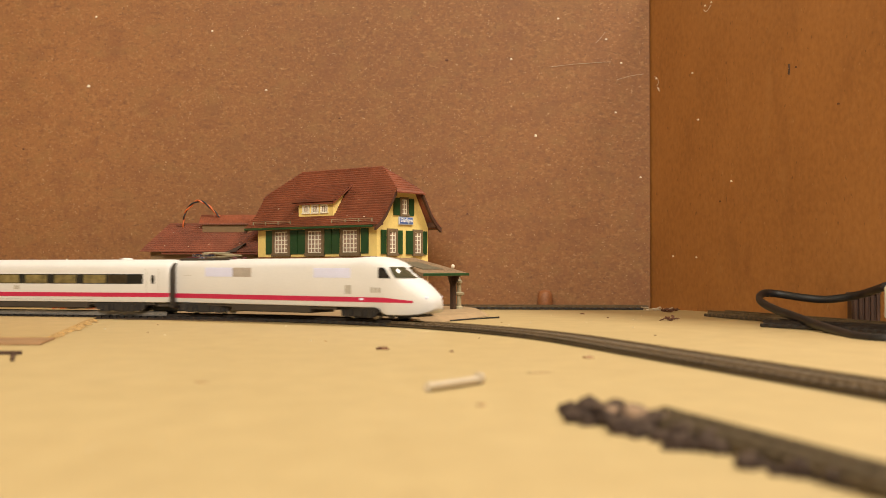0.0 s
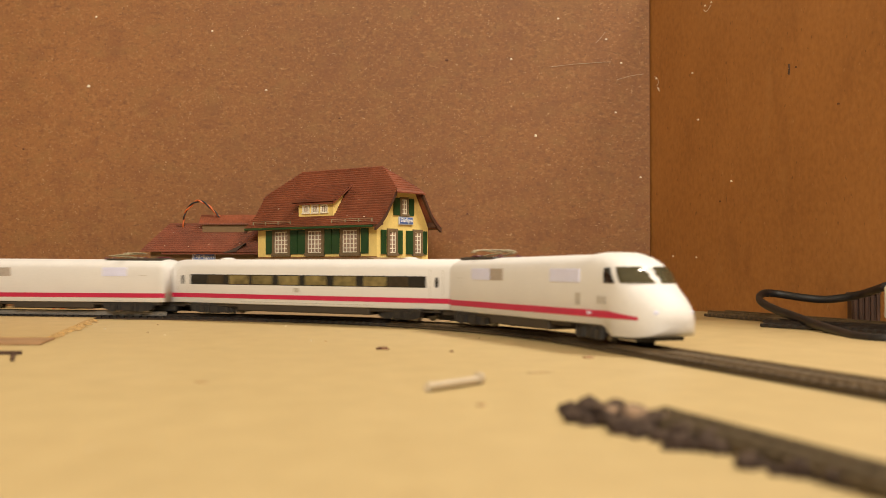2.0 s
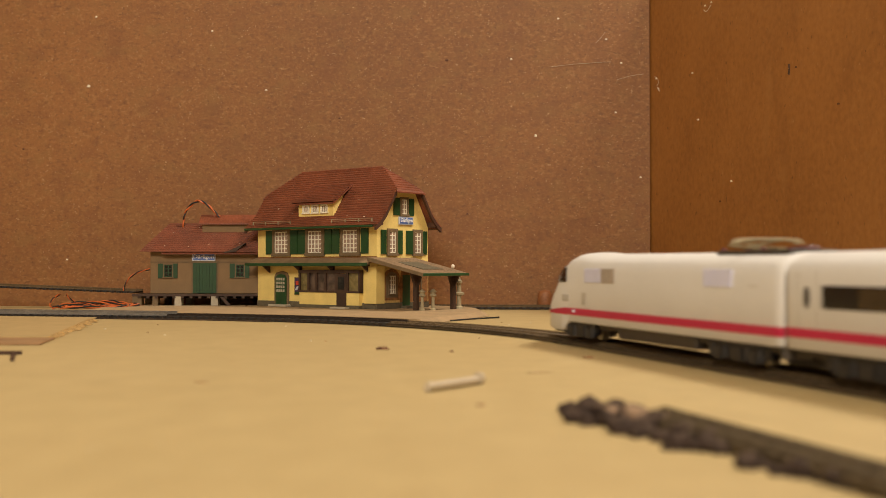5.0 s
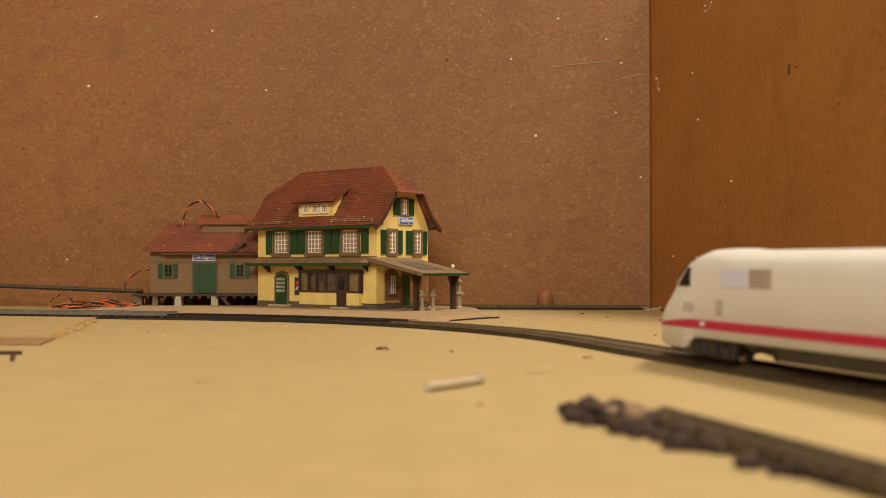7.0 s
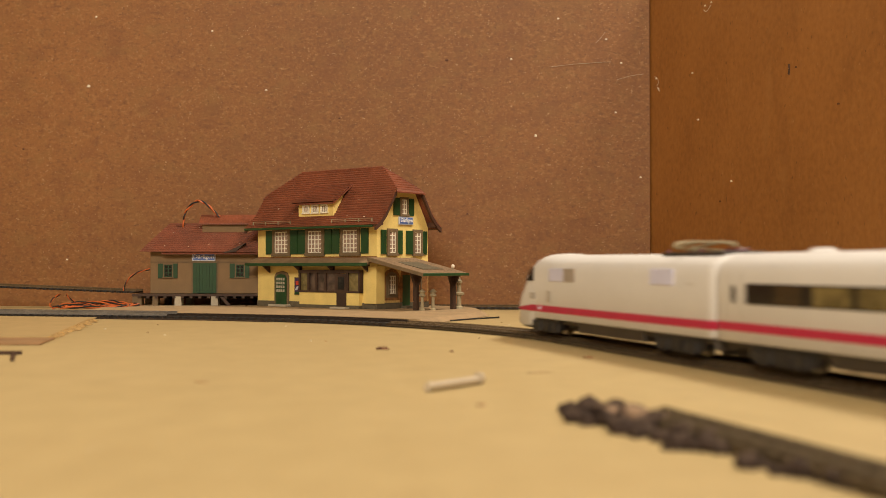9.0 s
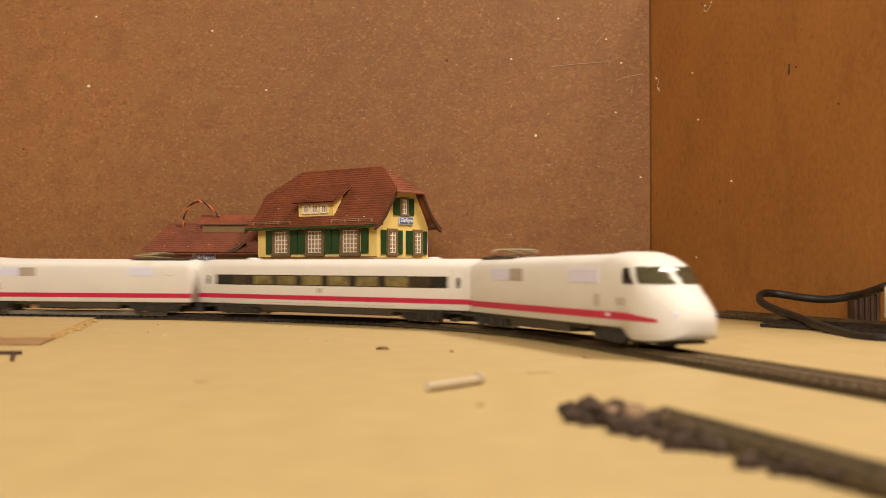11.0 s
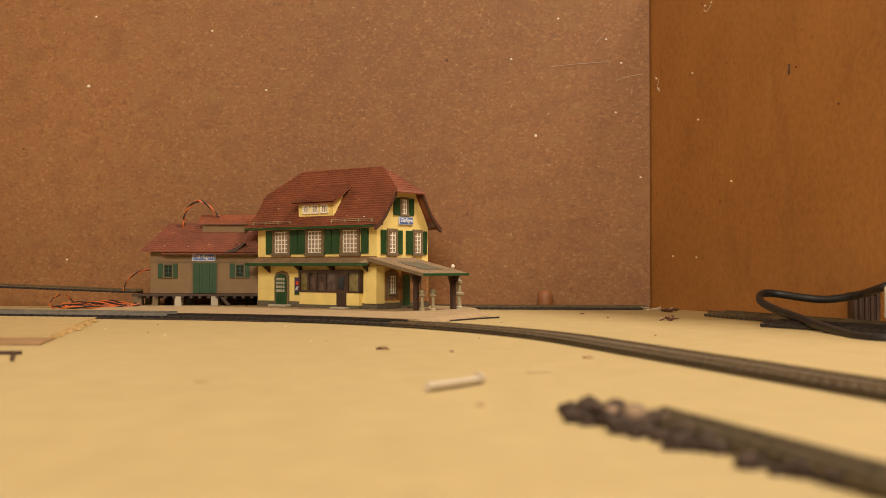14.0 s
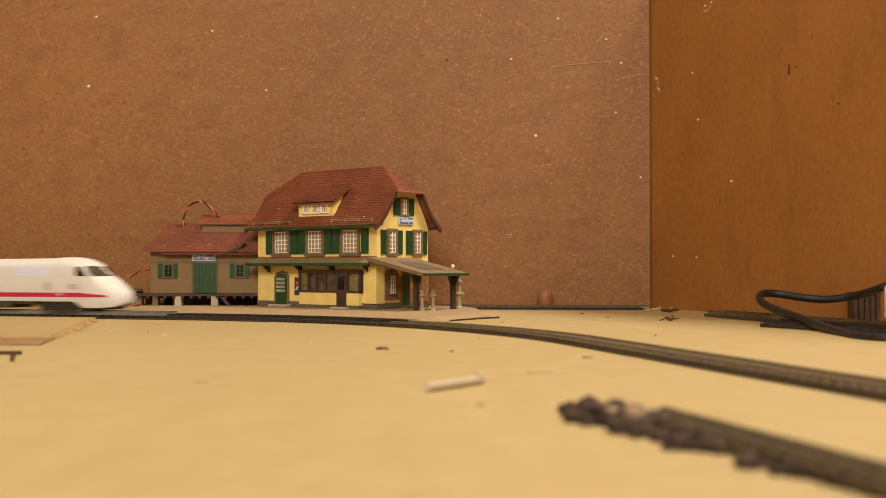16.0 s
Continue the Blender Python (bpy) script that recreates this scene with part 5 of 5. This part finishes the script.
box_root = thing("ribbed_box", pose(0.3217, 0.866, 0.0003, 0, 0, -6), "brown ribbed plastic box standing by the side panel", "plastic box")
part("box_body", box(0.0, 0.040, 0.002, 0.016, 0.0, 0.0215), "brown", box_root, "dark brown body")
for k in range(9):
    part("rib", box(0.0004 + k * 0.0044, 0.0032 + k * 0.0044, -0.0008, 0.0021, 0.0006, 0.0212), "brown", box_root, "", 0.0004)
part("box_lip", box(-0.001, 0.041, -0.0004, 0.0165, 0.0213, 0.0228), "brown", box_root, "flat lip")
wb = thing("transformer_box", pose(0.3000, 0.748, 0.0056, 0, 0, -20), "cream plastic transformer housing with a cable", "transformer")
part("housing", box(0.0, 0.05, 0.0, 0.03, 0.0, 0.0262), "plug", wb, "cream plastic housing", 0.003)


def wire(pts, seedv, label, r=0.00065):
    """A twisted pair: one orange and one black strand."""
    root = thing("wire_pair", Matrix.Identity(4), label, "wire", "hook-up wires")
    line = smooth_line(pts, 8)
    for k, m in ((0, "orange"), (1, "black")):
        tw = []
        for i, p in enumerate(line):
            a = i * 0.55 + seedv + k * math.pi
            tw.append(p + Vector((0, math.cos(a), math.sin(a))) * r * 1.05)
        part("strand", tube(tw, r, r, 6, 1), m, root, "orange insulated strand" if k == 0 else "black insulated strand")
    return root


wire([(-0.272, 1.153, 0.078), (-0.271, 1.151, 0.0920), (-0.268, 1.150, 0.1020), (-0.258, 1.150, 0.1115), (-0.249, 1.151, 0.1100), (-0.240, 1.152, 0.1020), (-0.233, 1.152, 0.0950)], 0.4, "orange and black wire pair arching over the shed roof", 0.00085)
wire([(-0.300, 1.128, 0.0410), (-0.312, 1.126, 0.0375), (-0.321, 1.125, 0.0310), (-0.3255, 1.125, 0.0220), (-0.326, 1.126, 0.0180)], 1.0, "orange and black wire pair leaving the shed wall", 0.0006)
for k in range(7):
    y0 = 1.098 + rnd.uniform(-0.012, 0.014)
    z0 = 0.0030
    a, b = -0.374 + rnd.uniform(-0.012, 0.02), -0.312 + rnd.uniform(-0.010, 0.006)
    hgt = rnd.uniform(0.002, 0.0095)
    pts = [(a, y0, z0), (a + 0.014, y0 + 0.002, z0 + hgt * 0.7), ((a + b) / 2, y0 + 0.004, z0 + hgt), (b - 0.01, y0, z0 + hgt * 0.6), (b + 0.004, y0 - 0.005, z0 + hgt * 0.3 + 0.001), (b - 0.012, y0 - 0.010, z0 + 0.0005), ((a + b) / 2, y0 - 0.008, z0 + 0.001), (a + 0.01, y0 - 0.006, z0)]
    wire(pts, k * 0.9, "bundle of loose orange and black wires on the board", 0.0007)
wire([(-0.395, 1.138, 0.0150), (-0.3965, 1.122, 0.0110), (-0.396, 1.112, 0.0035), (-0.380, 1.105, 0.0032)], 0.2, "orange wire hanging from the raised track", 0.0006)
wire([(-0.388, 1.136, 0.0150), (-0.380, 1.125, 0.0105), (-0.368, 1.115, 0.0065), (-0.350, 1.11, 0.0040)], 0.9, "orange wire hanging from the raised track", 0.0006)
solo("track_wire", tube([(0.006, 0.873, 0.0008), (0.022, 0.893, 0.0010), (0.047, 0.928, 0.0009)], 0.0007, 0.0007, 6), "black", "thin black wire lying beside the platform", "wire")

# splinters, crumbs and dust
def crumb(name, x, y, lx, ly, h, ang, material, label, cat, group):
    bm = clod(0, 0, 0.5)
    bmesh.ops.scale(bm, vec=(lx, ly, h), verts=bm.verts)
    zmin = min(v.co.z for v in bm.verts)
    bmesh.ops.translate(bm, vec=(0, 0, -zmin), verts=bm.verts)
    return solo(name, bm, material, label, cat, group, m=pose(x, y, 0.0, 0, 0, ang))


for x, y, lx, ly, h, ang, m in ((-0.0312, 0.577, 0.0078, 0.0034, 0.0026, 5, "debris"), (0.0045, 0.560, 0.0022, 0.0022, 0.0014, 0, "debris"), (0.0690, 0.5225, 0.0058, 0.0034, 0.0020, 20, "stain"), (0.0120, 0.343, 0.0032, 0.003, 0.0012, 0, "stain"),
                                (0.2030, 1.100, 0.006, 0.004, 0.003, 0, "speck"),
                                (0.1280, 1.010, 0.0050, 0.003, 0.0016, 5, "debris"), (-0.090, 0.412, 0.006, 0.0035, 0.0006, 10, "stain"), (-0.2120, 0.820, 0.0014, 0.0014, 0.001, 0, "debris"), (0.0400, 0.450, 0.012, 0.0012, 0.0006, 15, "stain"),
                                (0.140, 0.935, 0.002, 0.002, 0.0012, 0, "debris"), (-0.0680, 0.640, 0.002, 0.002, 0.001, 0, "stain")):
    crumb("crumb", x, y, lx, ly, h, ang, m, "small brown crumb of wood lying on the board" if m != "speck" else "pale crumb of dust lying on the board", "crumb", "crumbs on the board")


def shavings(x, y, n, spread, seedv, label):
    r = random.Random(seedv)
    bm = bmesh.new()
    for k in range(n):
        l, w = r.uniform(0.003, 0.009), r.uniform(0.0006, 0.0014)
        m = pose(x + r.uniform(-spread, spread), y + r.uniform(-spread, spread) * 0.7, 0.0008 + r.random() * 0.0024, r.uniform(-25, 25), r.uniform(-25, 25), r.uniform(0, 180))
        box(-l / 2, l / 2, -w, w, -0.0003, 0.0003, bm, m)
    return solo("wood_shavings", bm, "debris" if seedv % 2 else "sleeve", label, "wood shavings", "wood shavings in the corner", "stuff")


shavings(0.2135, 1.052, 16, 0.010, 3, "dark curled wood shavings lying in the corner")
shavings(0.2150, 1.060, 12, 0.012, 4, "pale wood shavings lying in the corner")
shavings(0.1825, 0.886, 7, 0.005, 5, "dark wood shavings lying on the board")
shavings(0.2080, 1.095, 10, 0.012, 6, "pale wood dust lying by the corner")

shavings(-0.1975, 1.112, 14, 0.007, 7, "dark litter lying between the shed and the station")
# dust specks on the tiles
r2 = random.Random(11)
for k in range(16):
    t, u = r2.uniform(0.12, 0.92), r2.uniform(0.012, SW - 0.012)
    y, z = along(prof, t)
    bm = clod(0, 0, r2.uniform(0.0003, 0.00065))
    sp = solo("dust_speck", bm, "speck", "pale dust speck lying on the station roof", "dust", "dust on the roofs", m=STATION @ pose(u, y, z + 0.0008))
for k in range(9):
    t, u = r2.uniform(0.1, 0.85), r2.uniform(0.01, W2 - 0.02)
    solo("dust_speck", clod(0, 0, r2.uniform(0.0003, 0.0007)), "speck", "pale dust speck lying on the shed roof", "dust", "dust on the roofs", m=pose(SHX0 + u, SHY0 - 0.0100 + t * (D2 / 2 + 0.0100), RZ0 + t * (RZ1 - RZ0) + 0.0008))
# pale crumbs on the board and the track
for k in range(26):
    x, y = r2.uniform(-0.30, 0.20), r2.uniform(0.62, 1.02)
    crumb("crumb", x, y, r2.uniform(0.0008, 0.0018), r2.uniform(0.0008, 0.0016), 0.0009, r2.uniform(0, 90), "speck" if k % 3 else "debris", "tiny crumb lying on the plywood board", "crumb", "crumbs on the board")

# dust, pale flecks and dark knots stuck to the panels
def wall_speck(name, o, d, u, z, w, h, material, label):
    bm = clod(0, 0, 0.5)
    n = Vector((d.y, -d.x)) if o is BACK_L else Vector((-d.y, d.x))
    bmesh.ops.scale(bm, vec=(w, 0.0006, h), verts=bm.verts)
    p = BACK_R + d * u + (SLOT if o is not BACK_L else Vector((0, 0)))
    ob = solo(name, bm, material, label, "speck", "specks on the panels", m=Matrix.Translation((p.x, p.y, z)) @ Matrix.Rotation(math.atan2(d.y, d.x), 4, "Z"))
    return ob


BD, SDIR = (BACK_L - BACK_R).normalized(), (SIDE_END - BACK_R).normalized()
SPECKS_BACK = [(0.6006, 0.3175), (0.6089, 0.2408), (0.4699, 0.2994), (0.2138, 0.2625), (0.1192, 0.1809), (0.0453, 0.2821), (0.0354, 0.2049), (0.0096, 0.1365), (0.0955, 0.3051), (0.1915, 0.0989), (0.3295, 0.2026), (0.6327, 0.0506), (0.6831, 0.1728), (0.0295, 0.2569), (0.1448, 0.2631), (0.4099, 0.2341)]
SPECKS_SIDE = [(0.0078, 0.2386), (0.0119, 0.2274), (0.0703, 0.2344), (0.0795, 0.187), (0.0369, 0.0534), (0.0758, 0.052), (0.1302, 0.123), (0.0913, 0.2967), (0.101, 0.2979), (0.1132, 0.1049), (0.2188, 0.2153), (0.2694, 0.1767)]
for k, (u, z) in enumerate(SPECKS_BACK):
    knot = k in (3, 9, 10, 12)
    wall_speck("wall_knot" if knot else "wall_speck", BACK_L, BD, u, z, 0.0042 if k in (1, 3) else 0.0028, 0.0052 if k in (1, 3, 4) else 0.0030, "debris" if knot else "speck", "small dark knot in the hardboard panel" if knot else "pale fleck stuck to the hardboard panel")
for k, (u, z) in enumerate(SPECKS_SIDE):
    knot = k >= 9
    wall_speck("wall_knot" if knot else "wall_speck", SIDE_END, SDIR, u, z, 0.0034, 0.0030, "debris" if knot else "speck", "small dark knot in the stained panel" if knot else "pale dust thread on the stained panel")



def wall_thread(o, pts, r, material, label):
    """A fine scratch or thread along (u, z) points on a panel; u from the corner."""
    d = BD if o is BACK_L else SDIR
    n = Vector((-d.y, d.x)) if o is BACK_L else Vector((d.y, -d.x))
    base = BACK_R + (SLOT if o is not BACK_L else Vector((0, 0)))
    line = [((base + d * u + n * 0.0002).x, (base + d * u + n * 0.0002).y, z) for u, z in pts]
    return solo("wall_scratch", tube(line, r, r, 5, 5), material, label, "scratch", "scratches on the panels")


wall_thread(BACK_L, [(0.104, 0.2545), (0.080, 0.2570), (0.052, 0.2585), (0.040, 0.2590)], 0.00018, "sleeve", "long pale scratch in the hardboard panel")
wall_thread(BACK_L, [(0.034, 0.2400), (0.018, 0.2440), (0.006, 0.2455)], 0.00018, "sleeve", "short pale scratch in the hardboard panel")
wall_thread(BACK_L, [(0.056, 0.2790), (0.050, 0.2850), (0.046, 0.2905)], 0.00018, "sleeve", "short pale scratch in the hardboard panel")
wall_thread(SIDE_END, [(0.004, 0.2420), (0.009, 0.2400), (0.012, 0.2340), (0.009, 0.2320), (0.012, 0.2270), (0.014, 0.2255)], 0.0002, "speck", "pale dust thread hanging on the stained panel")
wall_thread(SIDE_END, [(0.100, 0.2960), (0.096, 0.2925), (0.092, 0.2915), (0.089, 0.2940)], 0.0003, "speck", "pale dust thread hanging on the stained panel")
wall_thread(SIDE_END, [(0.2100, 0.2200), (0.2104, 0.2160), (0.2098, 0.2110)], 0.0009, "timber", "dark upright smear on the stained panel")

motions()
